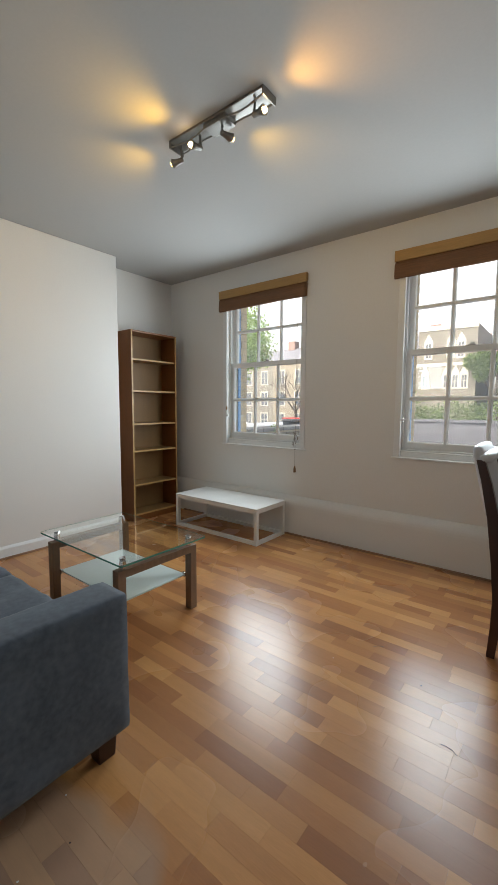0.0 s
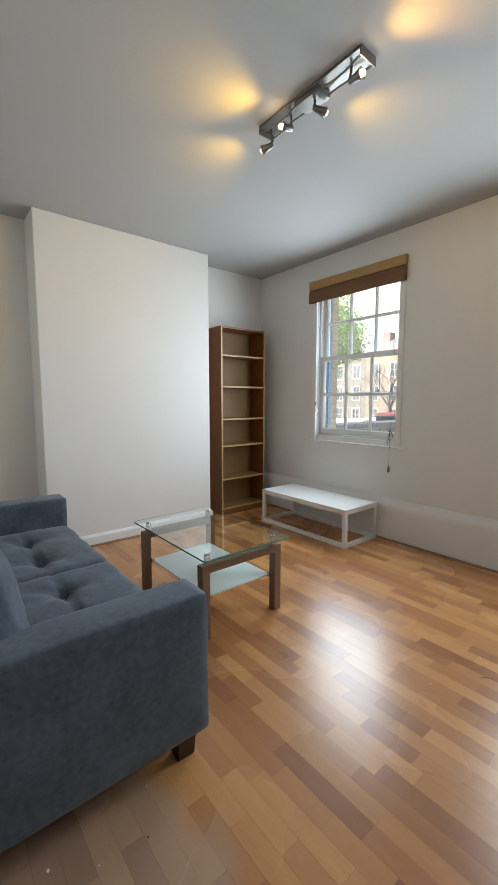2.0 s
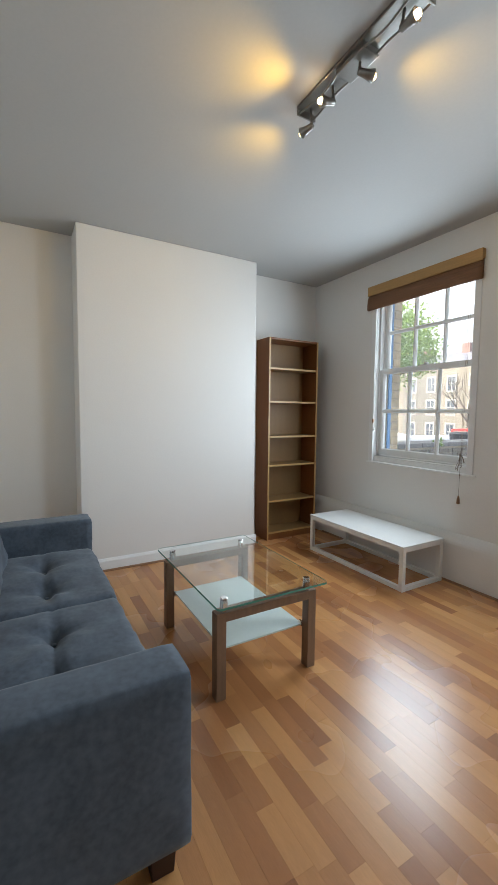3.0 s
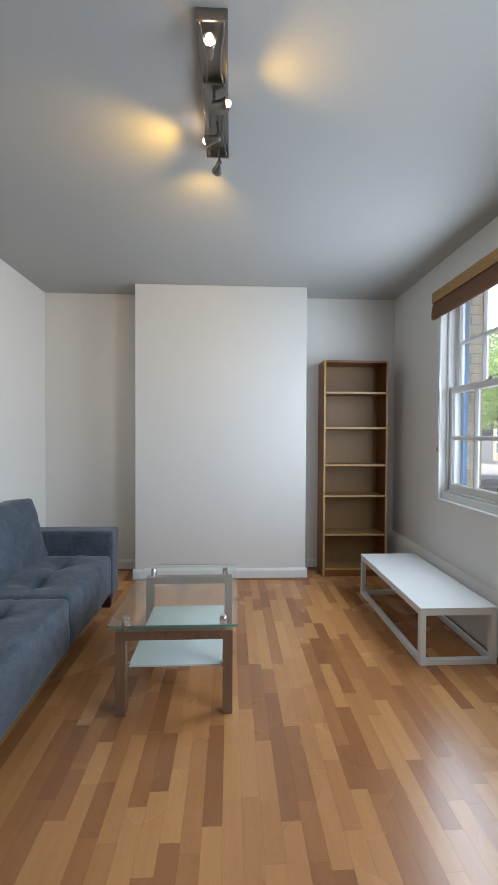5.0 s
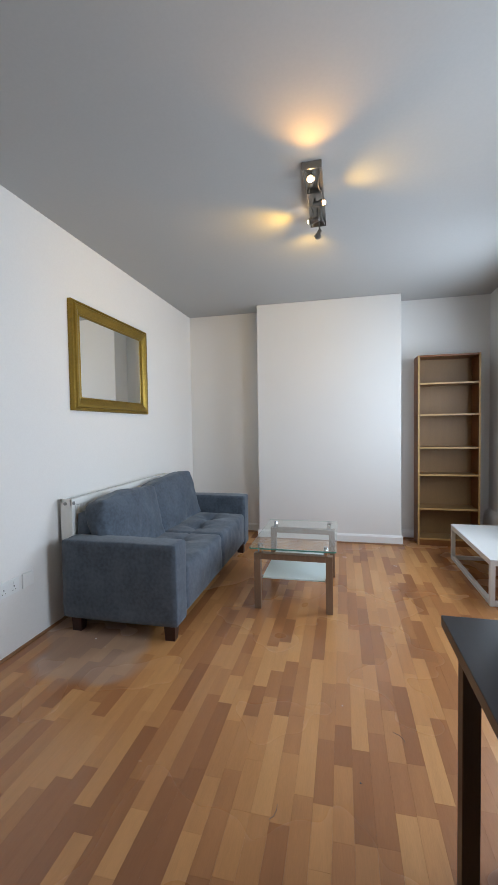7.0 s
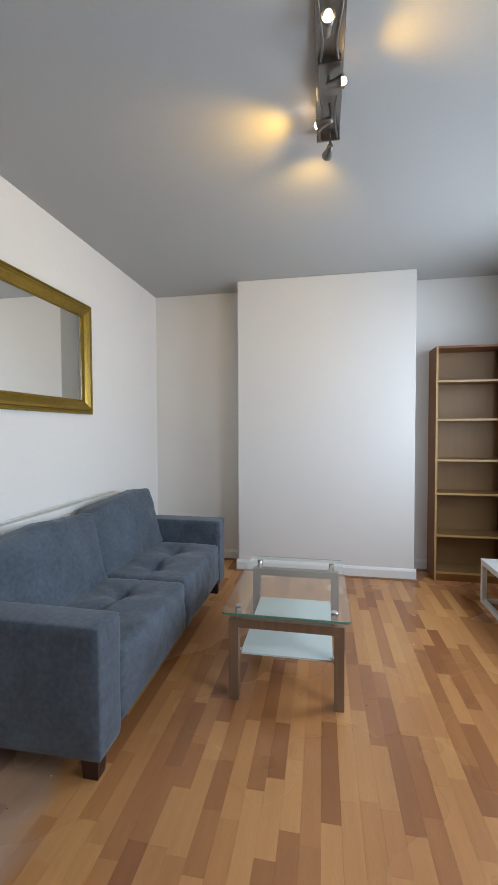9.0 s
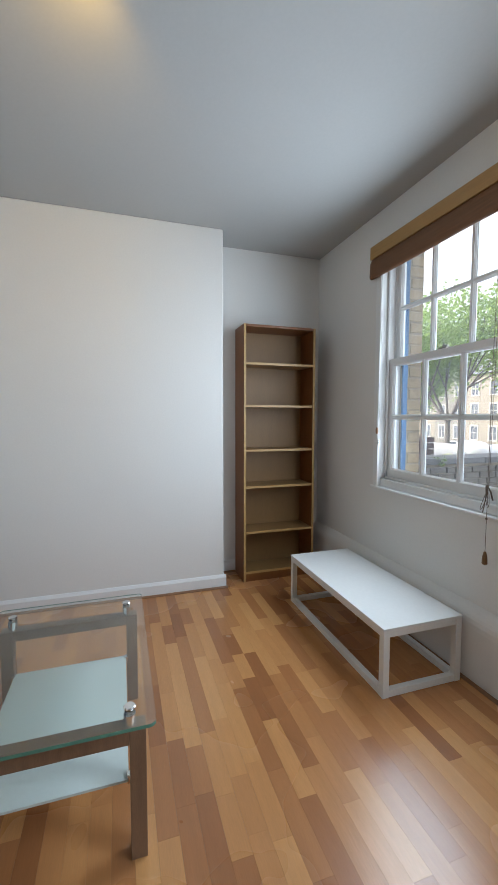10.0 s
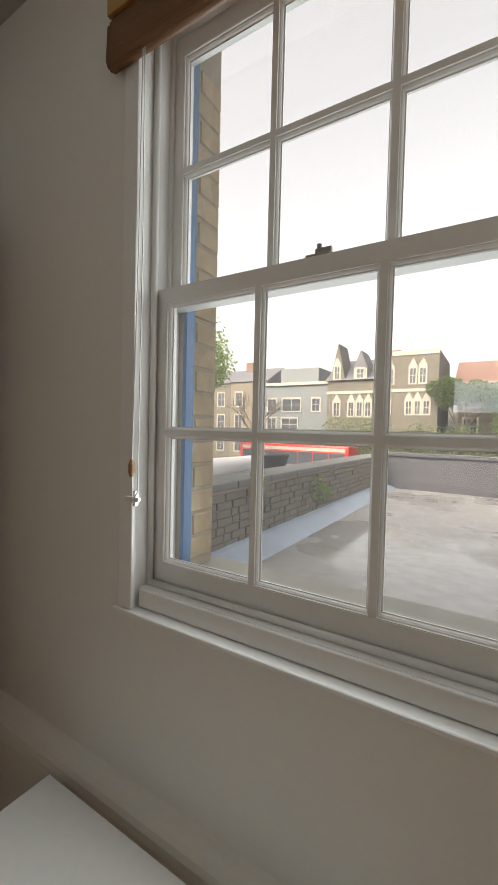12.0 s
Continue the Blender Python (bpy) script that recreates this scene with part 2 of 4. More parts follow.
M_SHEET = material("white_sheeting", (0.66, 0.67, 0.68), 0.45, vary=0.1, scale=5, fine=40)
# puddles and dry patches: the gloss follows the stains
roof_nodes, roof_links = M_ROOF.node_tree.nodes, M_ROOF.node_tree.links
puddle = roof_nodes.new("ShaderNodeMapRange")
puddle.inputs["From Min"].default_value, puddle.inputs["From Max"].default_value = 0.42, 0.58
puddle.inputs["To Min"].default_value, puddle.inputs["To Max"].default_value = 0.10, 0.55
roof_links.new(next(x for x in roof_nodes if x.type == "TEX_NOISE" and x.inputs["Scale"].default_value < 1).outputs["Fac"], puddle.inputs["Value"])
roof_links.new(puddle.outputs[0], roof_nodes["Principled BSDF"].inputs["Roughness"])
M_FELT = material("slate_grey_felt", (0.10, 0.10, 0.115), 0.7, vary=0.2, scale=2, fine=20)
M_FLASH = material("pale_blue_flashing", (0.36, 0.44, 0.54), 0.5, vary=0.25, scale=4, fine=15)
M_ASPHALT = material("asphalt", (0.055, 0.055, 0.055), 0.85, vary=0.3, scale=0.5, fine=15)
M_PAVING = material("paving", (0.22, 0.21, 0.20), 0.85, vary=0.2, scale=0.6, fine=10)
M_LEAF = leaf_material("spring_leaves", (0.15, 0.21, 0.07))
M_HEDGE = leaf_material("hedge_leaves", (0.10, 0.135, 0.06))
M_BARK = material("bark", (0.085, 0.07, 0.058), 0.9, vary=0.3, scale=5, fine=30)
M_SLATE = material("roof_slate", (0.12, 0.12, 0.135), 0.7, vary=0.25, scale=1.5, fine=8)
M_CREAM = material("painted_stone", (0.36, 0.345, 0.30), 0.8, vary=0.1, scale=2, fine=12)
M_RED_BRICK = material("red_brick", (0.19, 0.115, 0.095), 0.85, vary=0.2, scale=2, fine=10)
M_GREY_CLAD = material("grey_cladding", (0.145, 0.165, 0.175), 0.6, vary=0.1, scale=1, fine=8)
M_BROWN_BRICK = material("london_brick_wall", (0.13, 0.118, 0.098), 0.85, vary=0.25, scale=1.5, fine=9)
M_WINDOW_FAR = material("far_window_glass", (0.06, 0.07, 0.085), 0.12, vary=0.2, bump=0)
M_BUS = material("red_coach_paint", (0.50, 0.025, 0.02), 0.3, vary=0.06)
M_CAR_WHITE = material("white_car_paint", (0.75, 0.76, 0.77), 0.25, vary=0.03, bump=0)
M_CAR_SILVER = material("silver_car_paint", (0.42, 0.44, 0.46), 0.25, metal=0.4, vary=0.03, bump=0)
M_CAR_DARK = material("maroon_car_paint", (0.10, 0.02, 0.025), 0.25, vary=0.05, bump=0)
M_YELLOW = material("lime_yellow_paint", (0.45, 0.50, 0.12), 0.4, vary=0.05, bump=0)
M_TYRE = material("tyre_rubber", (0.02, 0.02, 0.02), 0.8, vary=0.1, bump=0)
M_POT = material("black_plant_pot", (0.035, 0.035, 0.04), 0.5, vary=0.2, scale=5)


# ---- mesh helpers ----
def box(bm, x0, x1, y0, y1, z0, z1):
    v = [bm.verts.new((x, y, z)) for x in (x0, x1) for y in (y0, y1) for z in (z0, z1)]
    for q in ((0, 1, 3, 2), (4, 6, 7, 5), (0, 4, 5, 1), (2, 3, 7, 6), (0, 2, 6, 4), (1, 5, 7, 3)):
        bm.faces.new([v[i] for i in q])
    return v


def soft_edges(bm, width, segments=2):
    bmesh.ops.recalc_face_normals(bm, faces=bm.faces)
    bmesh.ops.bevel(bm, geom=list(bm.edges), offset=width, segments=segments, profile=0.6, affect="EDGES", clamp_overlap=True)


def boxes(*dims, bevel=0.0, segments=2):
    bm = bmesh.new()
    for d in dims:
        box(bm, *d)
    if bevel:
        soft_edges(bm, bevel, segments)
    bmesh.ops.recalc_face_normals(bm, faces=bm.faces)
    return bm


def rod(bm, a, b, r0, r1=None, sides=12, caps=True):
    a, b = Vector(a), Vector(b)
    turn = (b - a).to_track_quat("Z", "Y").to_matrix()
    rings = []
    for p, r in ((a, r0), (b, r0 if r1 is None else r1)):
        rings.append([bm.verts.new(p + turn @ Vector((r * math.cos(2 * math.pi * i / sides), r * math.sin(2 * math.pi * i / sides), 0))) for i in range(sides)])
    for i in range(sides):
        j = (i + 1) % sides
        bm.faces.new((rings[0][i], rings[0][j], rings[1][j], rings[1][i]))
    if caps:
        bm.faces.new(rings[0][::-1])
        bm.faces.new(rings[1])
    return bm


def lathe(profile, origin=(0, 0, 0), axis=(0, 0, 1), sides=24):
    """Turns (radius, height) pairs round an axis."""
    bm = bmesh.new()
    turn, o = Vector(axis).to_track_quat("Z", "Y").to_matrix(), Vector(origin)
    rings = [[bm.verts.new(o + turn @ Vector((r * math.cos(2 * math.pi * i / sides), r * math.sin(2 * math.pi * i / sides), h))) for i in range(sides)] for r, h in profile]
    for a, b in zip(rings, rings[1:]):
        for i in range(sides):
            j = (i + 1) % sides
            bm.faces.new((a[i], a[j], b[j], b[i]))
    bm.faces.new(rings[0][::-1])
    bm.faces.new(rings[-1])
    bmesh.ops.recalc_face_normals(bm, faces=bm.faces)
    return bm


def tube(points, radius, sides=8):
    bm = bmesh.new()
    for a, b in zip(points, points[1:]):
        rod(bm, a, b, radius, sides=sides)
    return bm


def extruded(profile, axis, a, b):
    """A closed profile of (u, v) pairs drawn out along x (u=y, v=z) or y (u=x, v=z)."""
    bm = bmesh.new()
    put = (lambda s, u, v: (s, u, v)) if axis == "x" else (lambda s, u, v: (u, s, v))
    ends = [[bm.verts.new(put(s, u, v)) for u, v in profile] for s in (a, b)]
    for i in range(len(profile)):
        j = (i + 1) % len(profile)
        bm.faces.new((ends[0][i], ends[0][j], ends[1][j], ends[1][i]))
    bm.faces.new(ends[0][::-1])
    bm.faces.new(ends[1])
    bmesh.ops.recalc_face_normals(bm, faces=bm.faces)
    return bm


def pillow(size, corner, cuts=14, puff=0.0):
    """A stuffed box: rounded edges of the given radius, faces that bulge by puff."""
    bm = bmesh.new()
    bmesh.ops.create_cube(bm, size=2.0)
    bmesh.ops.subdivide_edges(bm, edges=list(bm.edges), cuts=cuts, use_grid_fill=True)
    half = Vector(size) / 2
    for v in bm.verts:
        p = Vector((v.co.x * half.x, v.co.y * half.y, v.co.z * half.z))
        u = v.co.copy()
        inner = Vector([max(-(h - corner), min(h - corner, c)) for c, h in zip(p, half)])
        out = p - inner
        if out.length > 1e-6:
            # from the cube's edge to a round one
            out = out.normalized() * min(corner, max(abs(c) for c in out))
        q = inner + out
        for k in range(3):
            a, b = (k + 1) % 3, (k + 2) % 3
            q[k] += puff * u[k] * (1 - u[a] ** 2) * (1 - u[b] ** 2)
        v.co = q
    return bm


def smooth(bm):
    for f in bm.faces:
        f.smooth = True
    return bm


def mesh_object(name, bm, mat):
    me = bpy.data.meshes.new(name)
    bm.to_mesh(me)
    bm.free()
    me.materials.append(mat)
    return new(name, me)


def part(name, bm, mat, parent, label=""):
    ob = mesh_object(name, bm, mat)
    if parent:
        ob.parent = parent
        ob.matrix_parent_inverse = Matrix()
    return tagged(ob, label)


def thing(name, label, category, group="", kind=""):
    return tagged(new(name), label, category, group, kind)


def structure(name, bm, mat, label="", category=""):
    return tagged(mesh_object(name, bm, mat), label, category, "", "structure")


# ---- the room ----
WEST, BREAST, SOUTH, NORTH, EAST, TOP = -2.90, -2.61, 0.215, 3.63, 2.45, 2.675
OUT = 3.96
WIN = [-1.545, 0.318]
W_HALF, W_LOW, W_HIGH = 0.50, 0.832, 2.43

floor = structure("floor", boxes((WEST - 0.2, EAST + 0.2, -1.3, NORTH, -0.20, -0.004)), M_SUBFLOOR, "laminate floor of beech strips laid in one direction, satin lacquer", "floor")
structure("ceiling", boxes((WEST - 0.2, EAST + 0.2, -1.3, OUT, TOP, TOP + 0.2)), M_CEILING, "matt white painted plaster ceiling, its colour darkened for dim light", "ceiling")

# the window wall, with two openings through it
cuts = [WEST - 0.2]
for c in WIN:
    cuts += [c - W_HALF, c + W_HALF]
cuts.append(EAST + 0.2)
north = []
for i in range(0, len(cuts), 2):
    north.append((cuts[i], cuts[i + 1], NORTH, 3.80, 0, TOP))
for c in WIN:
    north += [(c - W_HALF, c + W_HALF, NORTH, 3.80, 0, W_LOW), (c - W_HALF, c + W_HALF, NORTH, 3.80, W_HIGH, TOP)]
wall_north = structure("wall_north", boxes(*north), M_WALL, "white painted plaster wall with two sash windows", "wall")
# the outer leaf of brick, its openings a little narrower
R_HALF = 0.455
cuts = [-9.0]
for c in WIN:
    cuts += [c - R_HALF, c + R_HALF]
cuts.append(9.0)
leaf = []
for i in range(0, len(cuts), 2):
    leaf.append((cuts[i], cuts[i + 1], 3.803, OUT, -3.0, 6.0))
for c in WIN:
    leaf += [(c - R_HALF, c + R_HALF, 3.803, OUT, -3.0, W_LOW), (c - R_HALF, c + R_HALF, 3.803, OUT, 2.58, 6.0)]
facade = structure("wall_facade", boxes(*leaf), M_MORTAR, "yellow stock brick outer wall with pale mortar", "wall")

structure("wall_west", boxes((WEST - 0.2, WEST, -0.0, NORTH, 0, TOP)), M_WALL, "white painted plaster alcove wall", "wall")
structure("chimney_breast", boxes((WEST, BREAST, 1.135, 2.692, 0, TOP), bevel=0.008), M_WALL, "plain white painted chimney breast", "chimney breast")
DOOR0, DOOR1 = 0.42, 1.32
structure("wall_south", boxes((WEST, DOOR0, 0.10, SOUTH, 0, TOP), (DOOR1, EAST, 0.10, SOUTH, 0, TOP), (DOOR0, DOOR1, 0.10, SOUTH, 2.06, TOP)), M_WALL, "white painted plaster wall with a doorway", "wall")
# unseen wall added to close the room, set near to bounce more light
structure("wall_east", boxes((EAST, EAST + 0.2, -1.3, NORTH, 0, TOP)), M_WALL, "white painted plaster wall", "wall")
structure("wall_hall", boxes((-0.6, EAST, -1.3, -1.1, 0, TOP), (-0.8, -0.6, -1.3, 0.10, 0, TOP)), M_WALL, "white painted hall wall", "wall")

# the low boxed plinth along the window wall, with a sloping top
structure("plinth", extruded([(NORTH, 0), (3.578, 0), (3.579, 0.27), (3.581, 0.295), (3.585, 0.315), (3.591, 0.331), (3.599, 0.345), (3.609, 0.357), (3.619, 0.367), (NORTH, 0.375)], "x", WEST, EAST), M_WALL, "low white painted plinth with a sloping top", "plinth")


def skirting(name, axis, at, side, a, b, height=0.10, depth=0.016):
    """A board with a chamfered top; side: the way it stands out from the wall."""
    prof = [(at, 0), (at + side * depth, 0), (at + side * depth, height - 0.02), (at + side * 0.006, height), (at, height)]
    structure(name, extruded(prof, axis, a, b), M_GLOSS, "white gloss painted skirting board", "skirting")


skirting("baseboard", "y", BREAST, 1, 1.12, 2.708)
skirting("baseboard", "x", 1.135, -1, WEST, BREAST)
skirting("baseboard", "x", 2.692, 1, WEST, BREAST)
skirting("baseboard", "y", WEST, 1, SOUTH + 0.016, 1.119)
skirting("baseboard", "y", WEST, 1, 2.708, NORTH)
# brown quadrant beading at the floor's edge
for axis, at, side, a, b in (("y", WEST + 0.016, 1, 2.72, 2.86), ("y", WEST + 0.016, 1, 0.24, 1.11), ("y", BREAST + 0.016, 1, 1.10, 2.72), ("x", 3.578, -1, -2.64, EAST), ("x", SOUTH, 1, WEST, DOOR0)):
    r = 0.014
    prof = [(at, 0), (at + side * r, 0), (at + side * r * 0.87, r * 0.5), (at + side * r * 0.5, r * 0.87), (at, r)]
    structure("beading", extruded(prof, axis, a, b), M_BEAD, "brown wood beading along the floor edge", "beading")

# two small plugged holes on the breast
for y, z in ((2.099, 1.908), (1.70, 1.905)):
    hole = lathe([(0.007, 0), (0.007, 0.001), (0.004, 0.0015)], (BREAST, y, z), (1, 0, 0), 10)
    tagged(mesh_object("wall_plug", hole, M_WALL), "small filled and painted hole in the wall", "wall plug")


# ---- sash windows ----
def moulding(bm, x0, x1, z0, z1, y0):
    """The ogee run round one pane, mitred at the corners, from the sash's face back to the glass."""
    prof = [(0.0, 0.001), (0.0022, 0.001), (0.0025, 0.005), (0.0050, 0.0065), (0.0078, 0.011), (0.0086, 0.0165), (0.0112, 0.0172), (0.0112, 0.0195), (0.0, 0.0195)]
    rings = [[bm.verts.new(p) for p in ((x0 + i, y0 + d, z0 + i), (x1 - i, y0 + d, z0 + i), (x1 - i, y0 + d, z1 - i), (x0 + i, y0 + d, z1 - i))] for i, d in prof]
    for a, b in zip(rings, rings[1:]):
        for k in range(4):
            bm.faces.new((a[k], a[(k + 1) % 4], b[(k + 1) % 4], b[k]))


def pane_grid(bm, x0, x1, z0, z1, y0, y1, stile, low, high, bar, middle):
    """A sash: stiles, rails, two upright bars and one cross bar, each pane in its moulding. Returns the panes' openings."""
    box(bm, x0, x0 + stile, y0, y1, z0, z1)
    box(bm, x1 - stile, x1, y0, y1, z0, z1)
    gx0, gx1, gz0, gz1 = x0 + stile, x1 - stile, z0 + low, z1 - high
    box(bm, gx0, gx1, y0, y1, z0, gz0)
    box(bm, gx0, gx1, y0, y1, gz1, z1)
    w = (gx1 - gx0) / 3
    xs = [gx0, gx0 + w, gx0 + 2 * w, gx1]
    zs = [gz0, middle, gz1]
    ys = (y0 + 0.0008, y1 - 0.004)
    for x in xs[1:3]:
        box(bm, x - bar / 2, x + bar / 2, *ys, gz0, gz1)
    for i in range(3):
        a, b = xs[i] + (bar / 2 if i else 0), xs[i + 1] - (bar / 2 if i < 2 else 0)
        box(bm, a, b, *ys, middle - bar / 2, middle + bar / 2)
        for lo, hi in ((gz0, middle - bar / 2), (middle + bar / 2, gz1)):
            moulding(bm, a, b, lo, hi, y0)
    return [(xs[i], xs[i + 1], zs[j], zs[j + 1]) for i in range(3) for j in range(2)]


def sash_window(name, cx):
    win = thing(name, "white painted twelve-pane wooden sash window, closed", "window", "sash windows", "structure")
    x0, x1 = cx - W_HALF, cx + W_HALF
    # lining of the opening, pulley stiles and parting beads
    frame_bm = boxes((x0, x0 + 0.030, 3.634, 3.80, W_LOW, W_HIGH), (x1 - 0.030, x1, 3.634, 3.80, W_LOW, W_HIGH), (x0 + 0.03, x1 - 0.03, 3.634, 3.80, W_HIGH - 0.03, W_HIGH),
                     (x0 + 0.03, x0 + 0.042, 3.7465, 3.7535, 0.9, W_HIGH - 0.03), (x1 - 0.042, x1 - 0.03, 3.7465, 3.7535, 0.9, W_HIGH - 0.03),
                     (x0 + 0.03, x1 - 0.03, 3.660, 3.802, W_LOW, 0.886))
    part("window_frame", frame_bm, M_GLOSS, win)
    # rounded staff beads that hold the lower sash in
    r = 0.009
    for sx, edge in ((1, x0 + 0.03), (-1, x1 - 0.03)):
        bead = bmesh.new()
        rod(bead, (edge + sx * 0.007, 3.690, 0.888), (edge + sx * 0.007, 3.690, W_HIGH - 0.03), r, sides=14)
        part("staff_bead", smooth(bead), M_GLOSS, win, "rounded white bead")
    bead = bmesh.new()
    rod(bead, (x0 + 0.03, 3.690, 0.893), (x1 - 0.03, 3.690, 0.893), r, sides=14)
    part("staff_bead", smooth(bead), M_GLOSS, win, "rounded white bead")
    # flat architrave round it, with a thin moulded edge below
    for a, b in ((cx - 0.512, cx - 0.462), (cx + 0.462, cx + 0.512)):
        part("architrave", boxes((a, b, 3.6215, 3.6335, 0.838, 2.44), bevel=0.004, segments=3), M_GLOSS, win)
    part("apron", boxes((cx - 0.4615, cx + 0.4615, 3.6480, 3.6595, 0.8385, 0.8865), bevel=0.004, segments=3), M_GLOSS, win)
    part("window_sill", boxes((cx - 0.530, cx + 0.535, 3.6135, 3.6595, 0.824, 0.8372), bevel=0.005, segments=3), M_GLOSS, win, "thin rounded sill moulding")
    part("outer_sill", boxes((cx - R_HALF, cx + R_HALF, 3.804, OUT + 0.04, W_LOW + 0.002, 0.885), bevel=0.004), M_CREAM, win, "weathered stone outer sill")
    part("outer_frame", boxes((cx - R_HALF + 0.002, cx - R_HALF + 0.016, 3.80, 3.835, 0.906, W_HIGH - 0.03), (cx + R_HALF - 0.016, cx + R_HALF - 0.002, 3.80, 3.835, 0.906, W_HIGH - 0.03)), M_BLUE, win, "blue painted outer frame")
    # lower sash inside, upper sash outside
    for label, y0, z0, z1, low, high, middle in (("lower_sash", 3.703, 0.890, 1.698, 0.060, 0.038, 1.309), ("upper_sash", 3.755, 1.660, 2.40, 0.036, 0.05, 2.036)):
        bm = bmesh.new()
        openings = pane_grid(bm, x0 + 0.031, x1 - 0.031, z0, z1, y0, y0 + 0.042, 0.040, low, high, 0.011, middle)
        bmesh.ops.recalc_face_normals(bm, faces=bm.faces)
        sash = part(label, bm, M_GLOSS, win)
        for a, b, lo, hi in openings:
            ob = part("pane", boxes((a, b, y0 + 0.020, y0 + 0.023, lo, hi)), M_PANE, sash)
            ob.visible_shadow = False
    catch = boxes((cx - 0.028, cx + 0.028, 3.708, 3.732, 1.698, 1.706), (cx - 0.008, cx + 0.030, 3.713, 3.726, 1.706, 1.718), bevel=0.002)
    rod(catch, (cx, 3.72, 1.706), (cx, 3.72, 1.728), 0.006)
    part("sash_catch", catch, M_BRASS, win, "dull metal sash catch")
    return win


sash_window("window_1", WIN[0])
sash_window("window_2", WIN[1])


# ---- bamboo blinds ----
def bamboo_blind(cx):
    blind = thing("bamboo_blind", "brown woven bamboo roman blind, drawn up under a golden valance", "blind", "bamboo blinds")
    x0, x1 = cx - 0.536, cx + 0.536
    part("valance", boxes((x0, x1, 3.592, 3.604, 2.372, 2.454), (x0, x0 + 0.012, 3.604, 3.629, 2.385, 2.454), (x1 - 0.012, x1, 3.604, 3.629, 2.385, 2.454), bevel=0.002), M_VALANCE, blind, "golden bamboo valance strip")
    part("headrail", boxes((x0 + 0.014, x1 - 0.014, 3.608, 3.629, 2.405, 2.450)), M_BLIND, blind)
    # the stack of folds, each a soft bulge, one below another
    for k, (hi, lo, front) in enumerate(((2.386, 2.320, 3.599), (2.371, 2.278, 3.594), (2.356, 2.242, 3.588))):
        prof = [(3.627 - 0.002 * k, hi), (front + 0.012, hi), (front + 0.004, hi - 0.012), (front + 0.002, (hi + lo) / 2), (front, lo + 0.014), (front + 0.006, lo + 0.003), (front + 0.018, lo), (3.624 - 0.002 * k, lo + 0.006)]
        bm = bmesh.new()
        n = 40
        rings = []
        for i in range(n + 1):
            x = x0 + 0.006 - 0.0015 * k + (x1 - x0 - 0.012 + 0.003 * k) * i / n
            sag = 0.004 * noise.noise((x * 2.3 + 7 * k, cx, 0)) + 0.002 * noise.noise((x * 9, k, cx))
            rings.append([bm.verts.new((x, y + 0.4 * sag, z + (sag if z < hi - 0.02 else 0))) for y, z in prof])
        for a, b in zip(rings, rings[1:]):
            for i in range(len(prof)):
                j = (i + 1) % len(prof)
                bm.faces.new((a[i], a[j], b[j], b[i]))
        bm.faces.new(rings[0][::-1])
        bm.faces.new(rings[-1])
        bmesh.ops.recalc_face_normals(bm, faces=bm.faces)
        part("fold", smooth(bm), M_BLIND, blind)
    return blind


blinds = [bamboo_blind(c - 0.012) for c in WIN]


def cleat(x, y, z):
    ob = thing("cord_cleat", "small white cord cleat screwed to the window frame", "cleat", "cord cleats")
    bm = boxes((x - 0.005, x + 0.005, y - 0.012, y, z - 0.02, z + 0.02), bevel=0.002)
    part("base", bm, M_PLASTIC, ob)
    part("horn", boxes((x - 0.022, x + 0.026, y - 0.022, y - 0.012, z - 0.006, z + 0.006), bevel=0.003), M_PLASTIC, ob)
    return ob


cleat(-1.985, 3.619, 1.139)
cleat(-0.122, 3.619, 1.139)


def looped_cord(blind, x):
    y = 3.600
    ob = part("looped_cord", tube([(x, y, 2.27), (x - 0.004, y, 1.8), (x - 0.018, y, 1.24), (x - 0.012, y - 0.002, 1.13), (x + 0.004, y, 1.16), (x + 0.010, y, 1.8), (x + 0.006, y, 2.27)], 0.0016), M_CORD, blind, "thin white looped cord")
    part("acorn", lathe([(0.004, 0), (0.008, 0.012), (0.008, 0.034), (0.003, 0.045)], (x - 0.019, y, 1.195), sides=12), M_TASSEL, ob, "brown wooden acorn")


looped_cord(blinds[0], -1.968)


